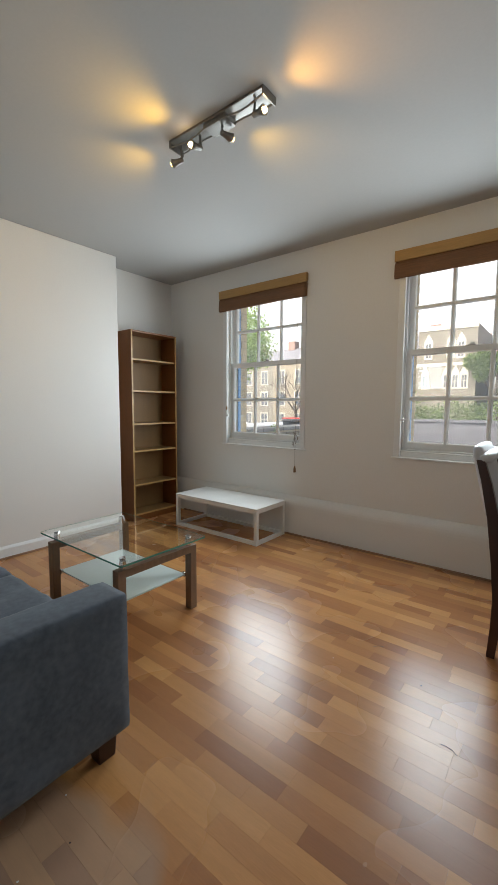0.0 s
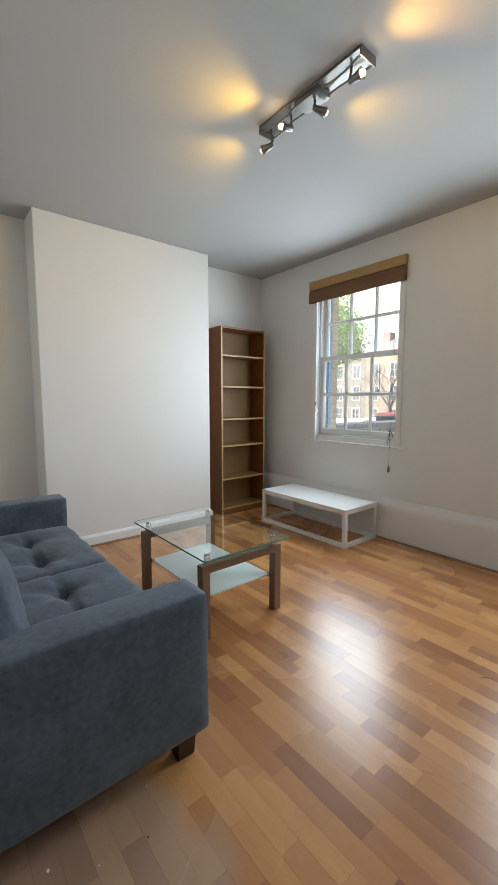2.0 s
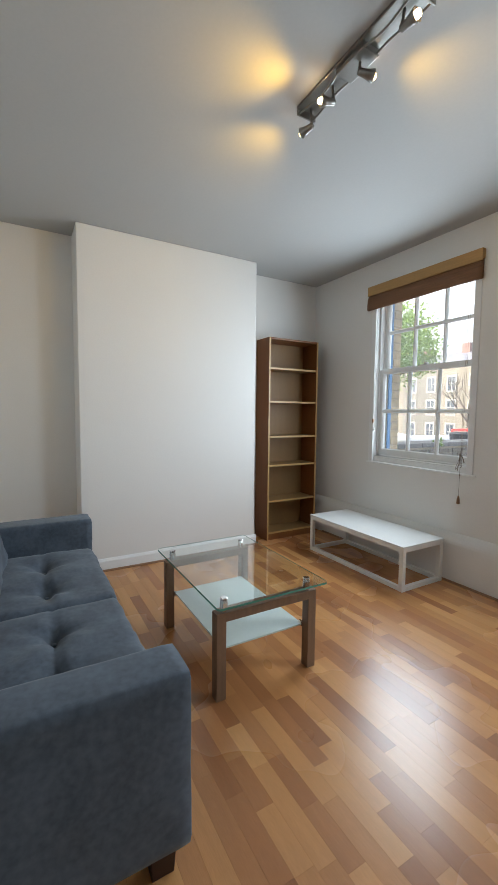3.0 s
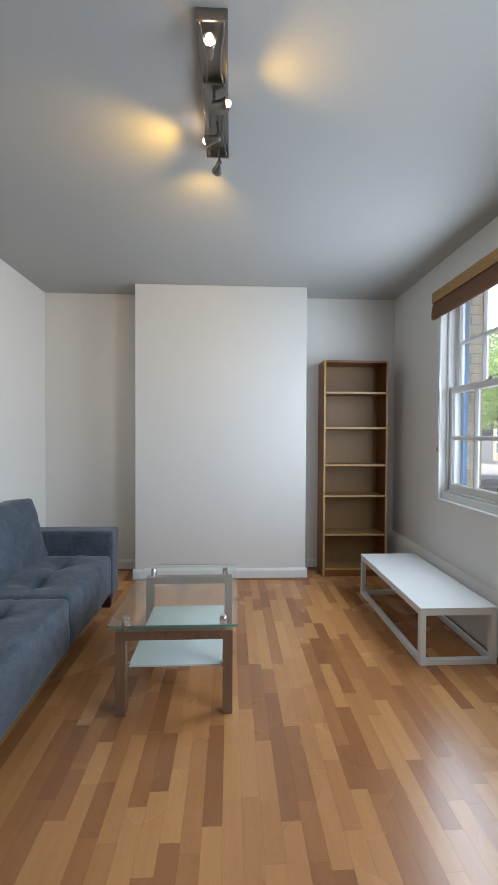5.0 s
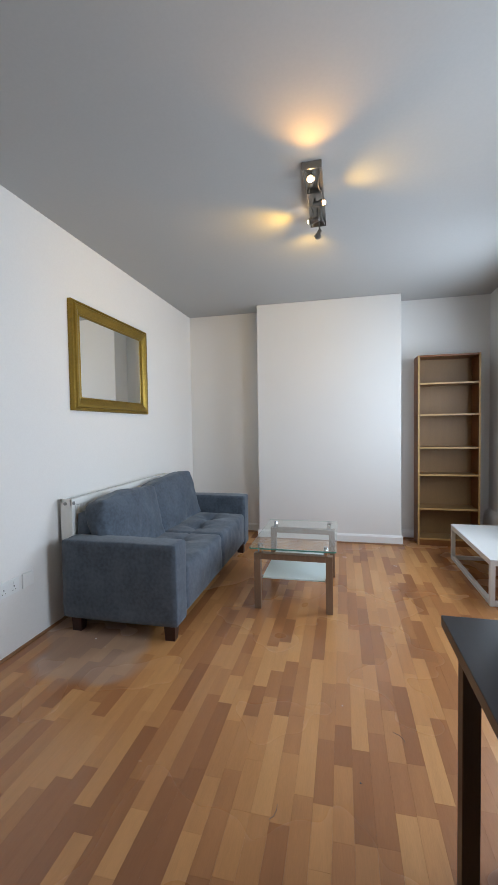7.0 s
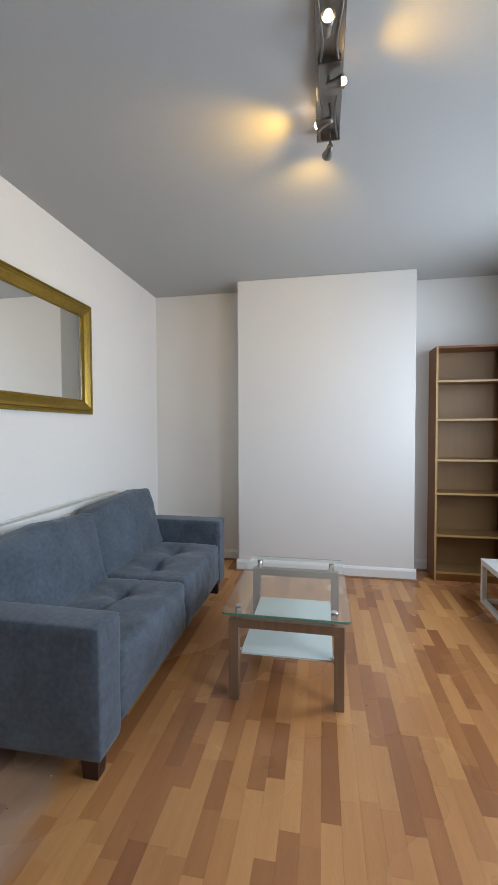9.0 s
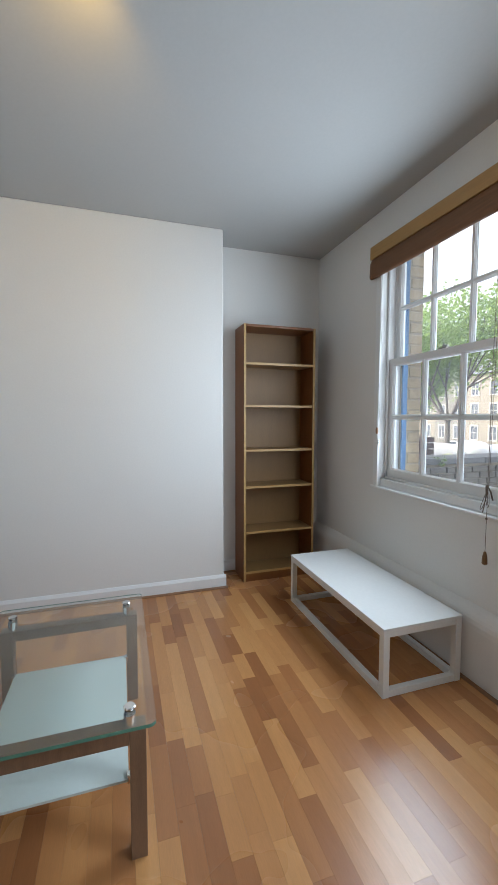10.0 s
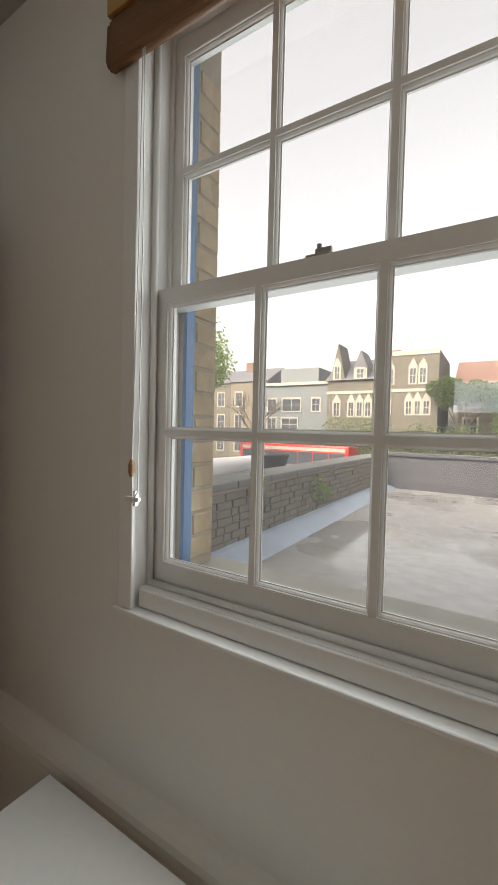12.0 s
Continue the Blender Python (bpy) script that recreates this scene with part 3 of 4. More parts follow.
def tied_cord(blind, x):
    """The long draw cord, knotted up in a bundle, with a wooden tassel."""
    y = 3.586
    ob = part("draw_cord", tube([(x + 0.004, y + 0.012, 2.27), (x + 0.002, y, 1.6), (x, y, 0.985), (x + 0.002, y, 0.90)], 0.0013), M_CORD_DARK, blind, "brown draw cord tied up in a bundle")
    part("cord", tube([(x + 0.018, y + 0.012, 2.27), (x + 0.016, y, 1.6), (x + 0.006, y, 0.985)], 0.0013), M_CORD_DARK, ob)
    for k, (dx, drop) in enumerate(((-0.034, 0.150), (-0.018, 0.165), (0.014, 0.125))):
        pts = []
        for i in range(13):
            a = math.pi * i / 12
            pts.append((x + dx * math.sin(a) + 0.004 * math.cos(a) * k, y - 0.004 * math.sin(a) - 0.002 * k, 0.985 - drop * math.sin(a) ** 0.6 * (0.5 + 0.5 * (i / 12)) if i < 12 else 0.985))
        part("loop", tube(pts, 0.0014, 6), M_CORD_DARK, ob)
    part("knot", smooth(pillow((0.014, 0.012, 0.016), 0.005, 4)), M_CORD_DARK, ob).location = (x, y - 0.003, 0.985)
    part("tail", tube([(x + 0.004, y - 0.004, 0.985), (x + 0.022, y - 0.008, 0.965), (x + 0.034, y - 0.006, 0.925)], 0.0035, 7), M_CORD_DARK, ob, "frayed cord ends")
    part("cord", tube([(x, y, 0.90), (x - 0.001, y, 0.80), (x - 0.002, y, 0.665)], 0.0012, 6), M_CORD_DARK, ob)
    part("bead", lathe([(0.002, 0), (0.005, 0.003), (0.005, 0.009), (0.002, 0.012)], (x - 0.001, y, 0.825), sides=10), M_CORD_DARK, ob)
    part("tassel", lathe([(0.010, 0), (0.0125, 0.004), (0.011, 0.035), (0.006, 0.058), (0.003, 0.062)], (x - 0.002, y, 0.612), sides=8), M_TASSEL, ob, "faceted wooden tassel")


tied_cord(blinds[0], -1.108)


# ---- bookcase ----
def bookcase(x0, x1, y0, y1, h):
    bc = thing("bookcase", "tall empty oak veneer bookcase with five shelves, against the alcove wall", "bookcase")
    t = 0.019
    for a in (y0, y1 - t):
        part("side_panel", boxes((x0, x1 - 0.003, a, a + t, 0, h), bevel=0.0012), M_OAK, bc)
        part("edging", boxes((x1 - 0.0028, x1, a + 0.001, a + t - 0.001, 0, h)), M_OAK_EDGE, bc, "light oak edging")
    part("top_panel", boxes((x0, x1, y0 + t, y1 - t, h - t, h), bevel=0.001), M_OAK, bc)
    part("back_panel", boxes((x0, x0 + 0.005, y0 + t, y1 - t, 0.07, h - t)), M_OAK_BACK, bc, "pale backboard")
    part("plinth_board", boxes((x1 - 0.025, x1 - 0.008, y0 + t, y1 - t, 0, 0.062)), M_OAK, bc)
    for z in (0.070, 0.392, 0.755, 1.045, 1.393, 1.722):
        sh = part("shelf", boxes((x0 + 0.006, x1 - 0.010, y0 + t, y1 - t, z - 0.009, z + 0.009), bevel=0.0008), M_OAK_BACK, bc)
        part("edging", boxes((x1 - 0.0098, x1 - 0.007, y0 + t, y1 - t, z - 0.009, z + 0.009)), M_OAK_EDGE, sh, "light oak edging")
    return bc


bookcase(WEST + 0.018, -2.640, 2.862, 3.468, 2.02)


# ---- low white bench table ----
def low_bench(x0, x1, y0, y1, h):
    be = thing("low_bench", "low white metal-framed bench table with a plain white top", "bench")
    t, top = 0.034, 0.012
    for a in (x0, x1 - t):
        for b in (y0, y1 - t):
            part("leg", boxes((a, a + t, b, b + t, 0, h - top), bevel=0.0025), M_BENCH, be)
    for lo, hi in ((0.0, t), (h - top - t, h - top)):
        for b in (y0, y1 - t):
            part("long_rail", boxes((x0 + t, x1 - t, b + 0.0015, b + t - 0.0015, lo + 0.001, hi - 0.0005), bevel=0.002), M_BENCH, be)
        for a in (x0, x1 - t):
            part("end_rail", boxes((a + 0.0015, a + t - 0.0015, y0 + t, y1 - t, lo + 0.001, hi - 0.0005), bevel=0.002), M_BENCH, be)
    part("tabletop", boxes((x0 - 0.002, x1 + 0.002, y0 - 0.002, y1 + 0.002, h - top, h), bevel=0.0025), M_BENCH_TOP, be, "smooth white top")
    return be


low_bench(-2.240, -1.186, 3.090, 3.544, 0.335)


# ---- glass coffee table ----
def rounded_slab(x0, x1, y0, y1, z0, z1, r, steps=6):
    bm = bmesh.new()
    ring = []
    for cx, cy, a0 in ((x1 - r, y1 - r, 0), (x0 + r, y1 - r, 90), (x0 + r, y0 + r, 180), (x1 - r, y0 + r, 270)):
        ring += [(cx + r * math.cos(radians(a0 + 90 * k / steps)), cy + r * math.sin(radians(a0 + 90 * k / steps))) for k in range(steps + 1)]
    low, high = ([bm.verts.new((x, y, z)) for x, y in ring] for z in (z0, z1))
    n = len(ring)
    for i in range(n):
        bm.faces.new((low[i], low[(i + 1) % n], high[(i + 1) % n], high[i]))
    bm.faces.new(low[::-1])
    bm.faces.new(high)
    return bm


def coffee_table(x0, x1, y0, y1, h):
    ct = thing("coffee_table", "glass coffee table on two walnut frames with a frosted glass shelf", "coffee table")
    g = 0.010
    top = part("tabletop", rounded_slab(x0, x1, y0, y1, h - g, h, 0.02), M_GLASS, ct, "clear glass top")
    top.data.materials.append(M_GLASS_EDGE)
    for f in top.data.polygons:
        f.material_index = 1 if abs(f.normal.z) < 0.5 else 0
    w, d, hf = 0.047, 0.05, 0.400
    ya, yb = y0 + 0.022, y1 - 0.026
    for xc in (x0 + 0.085, x1 - 0.085):
        fr = part("frame", boxes((xc - d / 2, xc + d / 2, ya, ya + w, 0, hf), (xc - d / 2, xc + d / 2, yb - w, yb, 0, hf), (xc - d / 2, xc + d / 2, ya + w, yb - w, hf - 0.042, hf), bevel=0.002), M_WALNUT, ct, "walnut veneer portal frame")
        for y in (ya + 0.045, yb - 0.045):
            s = lathe([(0.016, 0), (0.018, 0.003), (0.018, 0.034), (0.014, 0.045)], (xc, y, hf), sides=20)
            part("stand_off", s, M_CHROME, fr, "chrome stand-off")
            part("cap", lathe([(0.018, 0), (0.018, 0.003), (0.015, 0.006)], (xc, y, h), sides=20), M_CHROME, fr, "chrome cap on the glass")
    xs0, xs1 = x0 + 0.105, x1 - 0.105
    part("shelf", rounded_slab(xs0, xs1, ya + w + 0.004, yb - w - 0.004, 0.207, 0.215, 0.006), M_FROST, ct, "frosted glass shelf")
    for x in (xs0 + 0.015, xs1 - 0.015):
        for y in (ya + w + 0.002, yb - w - 0.002):
            part("shelf_clip", boxes((x - 0.012, x + 0.012, y - 0.008, y + 0.008, 0.196, 0.222), bevel=0.003), M_CHROME, ct, "chrome shelf clip")
    return ct


coffee_table(-1.637, -0.775, 1.440, 2.037, 0.456)


# ---- sofa ----
def dented(bm, dents, folds=0.004, seed=0.0):
    """Presses buttons and loose folds into a cushion's cloth."""
    for v in bm.verts:
        for dx, dy, depth, r in dents:
            d = math.hypot((v.co.x - dx) / 1.0, (v.co.y - dy) / 1.0)
            if v.co.z > 0:
                v.co.z -= depth * math.exp(-((d / r) ** 1.2))
                crease = math.exp(-((abs(v.co.y - dy) / 0.016) ** 2)) * math.exp(-((v.co.x - dx) / (2.6 * r)) ** 2)
                v.co.z -= 0.35 * depth * crease
                ang = math.atan2(v.co.y - dy, v.co.x - dx)
                v.co.z -= 0.16 * depth * math.exp(-d / (1.8 * r)) * math.cos(5 * ang + 9 * dx) * min(1, d / 0.04)
        ridge = 1 - abs(noise.noise((v.co.x * 7 + seed, v.co.y * 9, v.co.z * 4)))
        v.co -= v.co.normalized() * 0.4 * folds * max(0.0, ridge - 0.8) / 0.2
        v.co += folds * noise.noise_vector((v.co.x * 5 + seed, v.co.y * 5, v.co.z * 5)) + 0.4 * folds * noise.noise_vector((v.co.x * 16 + seed, v.co.y * 16, v.co.z * 16))
    return smooth(bm)


def sofa(x0, x1, y0, y1):
    so = thing("sofa", "slate blue suede two-seat sofa with tufted seats and loose back cushions", "sofa")
    arm, seat_z = 0.165, 0.425

    def soft(name, bounds, corner, cuts=12, puff=0.0, dents=(), folds=0.002, seed=0.0, turn=(0, 0, 0), label=""):
        a0, a1, b0, b1, c0, c1 = bounds
        bm = pillow((a1 - a0, b1 - b0, c1 - c0), corner, cuts, puff)
        dented(bm, dents, folds, seed)
        bmesh.ops.transform(bm, matrix=pose((a0 + a1) / 2, (b0 + b1) / 2, (c0 + c1) / 2, *turn), verts=bm.verts)
        return part(name, bm, M_SOFA, so, label)

    for a, b, s in ((x0, x0 + arm, 1.0), (x1 - arm, x1, 2.0)):
        soft("armrest", (a, b, y0, y1, 0.104, 0.600), 0.015, 20, 0.004, folds=0.0025, seed=s)
    soft("base", (x0 + arm - 0.01, x1 - arm + 0.01, y0 + 0.05, y1 - 0.02, 0.108, 0.300), 0.02, 10)
    soft("backrest", (x0 + arm - 0.01, x1 - arm + 0.01, y0, y0 + 0.11, 0.108, 0.745), 0.03, 12, 0.004)
    mid = (x0 + x1) / 2
    for k, (a, b) in enumerate(((x0 + arm, mid), (mid, x1 - arm))):
        w = b - a
        soft("seat_cushion", (a - 0.003, b + 0.003, y0 + 0.105, y1 - 0.002, 0.13, seat_z), 0.03, 30, 0.014, [(-0.16 * w / 0.77, 0.048, 0.060, 0.062), (0.17 * w / 0.77, 0.048, 0.060, 0.062)], 0.008, 5 + 9 * k, label="tufted suede seat cushion")
        for dx in (-0.16, 0.17):
            btn = part("button", smooth(pillow((0.022, 0.022, 0.012), 0.005, 4)), M_SOFA, so)
            btn.location = ((a + b) / 2 + dx * w / 0.77, (y0 + 0.105 + y1) / 2 + 0.048, seat_z - 0.050)
        soft("back_cushion", (a + 0.004, b - 0.004 + (0.01 if k else 0), y0 + 0.100, y0 + 0.250, 0.385, 0.812 + 0.02 * (1 - k)), 0.022, 30, 0.034, (), 0.013, 21 + 7 * k, turn=(14, (2.5 if k == 0 else -1.0), (-3 if k == 0 else 1)), label="loose suede back cushion")
    for x in (x0 + 0.04, x1 - 0.105):
        for y in (y0 + 0.03, y1 - 0.105):
            bm = boxes((x, x + 0.065, y, y + 0.075, 0, 0.108), bevel=0.003)
            for v in bm.verts:
                if v.co.z < 0.02:
                    v.co.x += 0.006 * (1 if v.co.x < x + 0.03 else -1)
                    v.co.y += 0.006 * (1 if v.co.y < y + 0.03 else -1)
            part("foot", bm, M_FOOT, so, "dark mahogany block foot")
    return so


sofa(-2.135, -0.256, 0.342, 1.120)


# ---- radiator behind the sofa ----
def radiator(x0, x1, y0, y1, z0, z1):
    ra = thing("radiator", "white panel radiator on the wall, half hidden behind the sofa", "radiator")
    bm = bmesh.new()
    n = int((x1 - x0 - 0.06) / 0.0165)
    front = []
    for i in range(n * 4 + 1):
        x = x0 + 0.03 + (x1 - x0 - 0.06) * i / (n * 4)
        d = 0.006 * (0, 0.7, 1, 0.7)[i % 4]
        front.append((x, y1 - 0.008 + d))
    rows = []
    for z in (z0 + 0.03, z1 - 0.045):
        rows.append([bm.verts.new((x, y, z)) for x, y in front])
    for i in range(len(front) - 1):
        bm.faces.new((rows[0][i], rows[0][i + 1], rows[1][i + 1], rows[1][i]))
    box(bm, x0 + 0.002, x1 - 0.002, y1 - 0.022, y1 - 0.009, z0 + 0.03, z1 - 0.03)
    part("front_panel", bm, M_RADIATOR, ra, "fluted white steel panel")
    part("rear_panel", boxes((x0 + 0.01, x1 - 0.01, y0 + 0.012, y0 + 0.024, z0 + 0.03, z1 - 0.03)), M_RADIATOR, ra)
    part("top_grille", boxes(*[(x0 + 0.006 + k * 0.012, x0 + 0.009 + k * 0.012, y0 + 0.02, y1 - 0.01, z1 - 0.012, z1 - 0.003) for k in range(int((x1 - x0) / 0.012) - 1)], (x0, x1, y0 + 0.008, y0 + 0.02, z1 - 0.03, z1), (x0, x1, y1 - 0.012, y1 + 0.002, z1 - 0.042, z1), (x0, x1, y1 - 0.010, y1, z0, z0 + 0.03)), M_RADIATOR, ra)
    for x in (x0, x1 - 0.004):
        part("end_cap", boxes((x, x + 0.004, y0 + 0.006, y1, z0, z1), bevel=0.0012), M_RADIATOR, ra)
    side = part("side_flange", boxes((x1 - 0.03, x1 - 0.001, y1 - 0.003, y1 + 0.003, z0, z1), bevel=0.001), M_RADIATOR, ra)
    part("vent_plug", lathe([(0.011, 0), (0.011, 0.008), (0.007, 0.010), (0.007, 0.014)], (x1, (y0 + y1) / 2, z1 - 0.03), (1, 0, 0), 12), M_BRASS, ra, "dull metal vent plug")
    part("vent_plug", lathe([(0.012, 0), (0.012, 0.005), (0.005, 0.007)], (x1 - 0.016, y1 + 0.003, z1 - 0.028), (0, 1, 0), 14), M_BRASS, ra, "dull metal vent plug")
    for x in (x0 + 0.2, x1 - 0.2):
        part("bracket", boxes((x, x + 0.03, SOUTH, y0 + 0.014, z0 + 0.05, z1 - 0.05)), M_RADIATOR, ra)


radiator(-1.900, -0.392, 0.238, 0.328, 0.25, 0.832)


# ---- gold framed mirror ----
def wall_mirror(x0, x1, z0, z1, wall):
    mi = thing("wall_mirror", "rectangular mirror in a moulded gold frame on the wall", "mirror")
    # (inset, height off the wall): the moulding from its outer edge to the glass
    prof = [(0.0, 0.0), (0.0, 0.030), (0.004, 0.035), (0.012, 0.036), (0.016, 0.031), (0.021, 0.032), (0.028, 0.043), (0.044, 0.044), (0.066, 0.034), (0.084, 0.024), (0.088, 0.027), (0.096, 0.026), (0.100, 0.017), (0.100, 0.0)]
    bm = bmesh.new()
    rings = [[bm.verts.new(p) for p in ((x0 + i, wall + d, z0 + i), (x1 - i, wall + d, z0 + i), (x1 - i, wall + d, z1 - i), (x0 + i, wall + d, z1 - i))] for i, d in prof]
    for a, b in zip(rings, rings[1:]):
        for k in range(4):
            j = (k + 1) % 4
            bm.faces.new((a[k], a[j], b[j], b[k]))
    bmesh.ops.recalc_face_normals(bm, faces=bm.faces)
    part("frame", bm, M_GOLD, mi, "aged gold moulded frame")
    part("glass", boxes((x0 + 0.098, x1 - 0.098, wall + 0.008, wall + 0.014, z0 + 0.098, z1 - 0.098)), M_MIRROR, mi, "silvered mirror glass")
    return mi


mirror = wall_mirror(-1.662, -0.560, 1.430, 2.212, 0.0)
mirror.matrix_basis = pose(0, SOUTH + 0.001, 0)


# ---- sockets ----
def socket(x, z, blank=False):
    so = thing("wall_socket", "blank white wall plate" if blank else "double white plastic wall socket", "wall plate" if blank else "socket")
    w = 0.043 if blank else 0.073
    part("plate", boxes((x - w, x + w, SOUTH, SOUTH + 0.009, z - 0.043, z + 0.043), bevel=0.003), M_PLASTIC, so)
    if not blank:
        for dx in (-0.036, 0.036):
            part("switch", boxes((x + dx - 0.006, x + dx + 0.006, SOUTH + 0.009, SOUTH + 0.012, z + 0.012, z + 0.030), bevel=0.001), M_PLASTIC, so)
            part("pin_hole", boxes((x + dx - 0.003, x + dx + 0.003, SOUTH + 0.0085, SOUTH + 0.0095, z - 0.004, z + 0.006), (x + dx - 0.013, x + dx - 0.007, SOUTH + 0.0085, SOUTH + 0.0095, z - 0.022, z - 0.018), (x + dx + 0.007, x + dx + 0.013, SOUTH + 0.0085, SOUTH + 0.0095, z - 0.022, z - 0.018)), M_DARK, so)


socket(0.03, 0.394)
socket(-0.115, 0.394, True)


# ---- ceiling spotlight bar ----
def spot_bar():
    bar = thing("ceiling_spotlight_bar", "brushed nickel ceiling bar with four lit halogen spots", "ceiling light")
    x0, x1, y0, y1 = -0.890, -0.255, 1.878, 1.982
    yc = (y0 + y1) / 2
    part("backplate", boxes((x0, x1, y0, y1, TOP - 0.012, TOP), bevel=0.003), M_NICKEL, bar, "brushed nickel backplate")
    # the wavy pair of side rails below the plate
    for s in (-1, 1):
        pts = []
        for i in range(25):
            u = i / 24
            pts.append((x0 + (x1 - x0) * u, yc + s * (0.040 - 0.016 * math.sin(math.pi * 2 * u) ** 2), TOP - 0.030 - 0.006 * math.sin(math.pi * 3 * u)))
        part("rail", tube(pts, 0.0045, 8), M_NICKEL, bar)
    part("centre_plate", boxes((-0.640, -0.490, y0 + 0.010, y1 - 0.010, TOP - 0.036, TOP - 0.010), bevel=0.004), M_NICKEL, bar)
    for x in (x0, x1 - 0.008):
        part("end_plate", boxes((x, x + 0.008, y0, y1, TOP - 0.040, TOP - 0.010), bevel=0.002), M_NICKEL, bar)
    for k, (place, aim, watts) in enumerate(BULBS):
        p, d = Vector(place), Vector(aim).normalized()
        neck = p - 0.062 * d
        root = Vector((neck.x, neck.y + 0.55 * (yc - neck.y), TOP - 0.012))
        head = part("spot_head", smooth(lathe([(0.009, -0.070), (0.013, -0.066), (0.015, -0.040), (0.017, -0.030), (0.024, -0.006), (0.0225, -0.005), (0.015, -0.028), (0.004, -0.030)], p, d, 20)), M_NICKEL, bar, "brushed nickel spot head")
        part("stem", rod(rod(bmesh.new(), root, (neck.x, neck.y, p.z + 0.02), 0.0055), (neck.x, neck.y, p.z + 0.022), neck, 0.0075), M_NICKEL, head)
        part("bulb", smooth(lathe([(0.004, -0.028), (0.011, -0.020), (0.0135, -0.006), (0.011, 0.004), (0.004, 0.008)], p, d, 16)), M_BULB_HOT if k in (1, 3) else M_BULB, head, "lit halogen bulb")
    return bar


spot_bar()


# ---- dining table and chair ----
def dining_table(x0, x1, y0, y1, h):
    ta = thing("dining_table", "black-brown wooden dining table with square legs", "table")
    part("tabletop", boxes((x0, x1, y0, y1, h - 0.032, h), bevel=0.003), M_TABLE, ta)
    w, i = 0.046, 0.036
    for a in (x0 + i, x1 - i - w):
        for b in (y0 + i, y1 - i - w):
            part("leg", boxes((a, a + w, b, b + w, 0, h - 0.032), bevel=0.003), M_TABLE_LEG, ta)
    for b in (y0 + 0.046, y1 - 0.068):
        part("apron", boxes((x0 + i + w, x1 - i - w, b, b + 0.022, h - 0.10, h - 0.032)), M_TABLE_LEG, ta)
    for a in (x0 + 0.046, x1 - 0.068):
        part("apron", boxes((a, a + 0.022, y0 + i + w, y1 - i - w, h - 0.10, h - 0.032)), M_TABLE_LEG, ta)


dining_table(0.690, 1.890, 2.350, 3.110, 0.75)


def dining_chair(y0, y1):
    ch = thing("dining_chair", "dark wooden dining chair with pale grey leather back at the table", "chair")
    # the rear posts: (x, z) of the outer curve from the floor to the crest
    curve = [(0.652, 0.0), (0.662, 0.16), (0.664, 0.30), (0.650, 0.47), (0.622, 0.70), (0.590, 0.87), (0.562, 0.985)]
    deep = [0.036, 0.042, 0.048, 0.055, 0.050, 0.044, 0.036]
    prof = curve + [(x + d, z) for (x, z), d in zip(curve[::-1], deep[::-1])]
    for a in (y0, y1 - 0.034):
        part("rear_leg", extruded(prof, "y", a, a + 0.034), M_CHAIR, ch, "curved dark wood rear leg")
        part("front_leg", boxes((1.040, 1.078, a, a + 0.034, 0, 0.43), bevel=0.003), M_CHAIR, ch)
        part("side_rail", boxes((0.69, 1.045, a + 0.006, a + 0.028, 0.37, 0.43)), M_CHAIR, ch)
    part("front_rail", boxes((1.048, 1.070, y0 + 0.034, y1 - 0.034, 0.37, 0.43)), M_CHAIR, ch)
    seat = pillow((0.43, y1 - y0 - 0.01, 0.06), 0.02, 10, 0.012)
    bmesh.ops.transform(seat, matrix=pose(0.885, (y0 + y1) / 2, 0.455), verts=seat.verts)
    part("seat", smooth(seat), M_LEATHER, ch, "pale grey leather seat")
    back = pillow((0.052, y1 - y0 - 0.030, 0.56), 0.022, 12, 0.010)
    bmesh.ops.transform(back, matrix=pose(0.622, (y0 + y1) / 2, 0.775, 0, -13.5, 0), verts=back.verts)
    pad = part("backrest", smooth(back), M_LEATHER, ch, "pale grey leather back pad rolled over the crest")
    crest = pillow((0.060, y1 - y0 - 0.004, 0.050), 0.020, 8, 0.004)
    bmesh.ops.transform(crest, matrix=pose(0.600, (y0 + y1) / 2, 0.992, 0, -13.5, 0), verts=crest.verts)
    part("crest_roll", smooth(crest), M_LEATHER, ch, "pale leather roll along the crest")


dining_chair(2.560, 2.985)


# ---- outside: the flat roof ----
flat_roof = tagged(mesh_object("flat_roof", boxes((-3.15, 9.0, OUT, 11.30, -3.0, 0.20)), M_ROOF), "wet grey felt flat roof with ponding", "roof", "", "structure")
tagged(mesh_object("roof_parapet", boxes((-3.15, 9.0, 11.30, 11.62, -3.0, 0.86), (-3.15, 9.0, 11.26, 11.66, 0.862, 0.92)), M_FELT), "low dark grey felted parapet", "parapet", "", "structure")
flash = extruded([(-3.149, 0.202), (-2.86, 0.202), (-3.09, 0.30), (-3.149, 0.31)], "y", OUT + 0.01, 11.29)
tagged(mesh_object("flashing", flash, M_FLASH), "pale blue flashing strip along the roof edge", "flashing", "", "structure")
tagged(mesh_object("neighbour_roof", boxes((-10.0, -3.47, OUT, 11.5, -3.0, 0.52)), M_PAVING), "pale grey flat roof next door", "roof", "", "structure")
side_wall = tagged(mesh_object("roof_side_wall", boxes((-3.455, -3.165, OUT + 0.01, 11.45, -3.0, 0.80)), M_MORTAR), "low old brick wall between two flat roofs", "wall", "", "structure")
coping = boxes(*[(-3.50, -3.115, OUT + 0.02 + k * 0.62, OUT + 0.02 + k * 0.62 + 0.608, 0.802, 0.868) for k in range(12)], bevel=0.012)
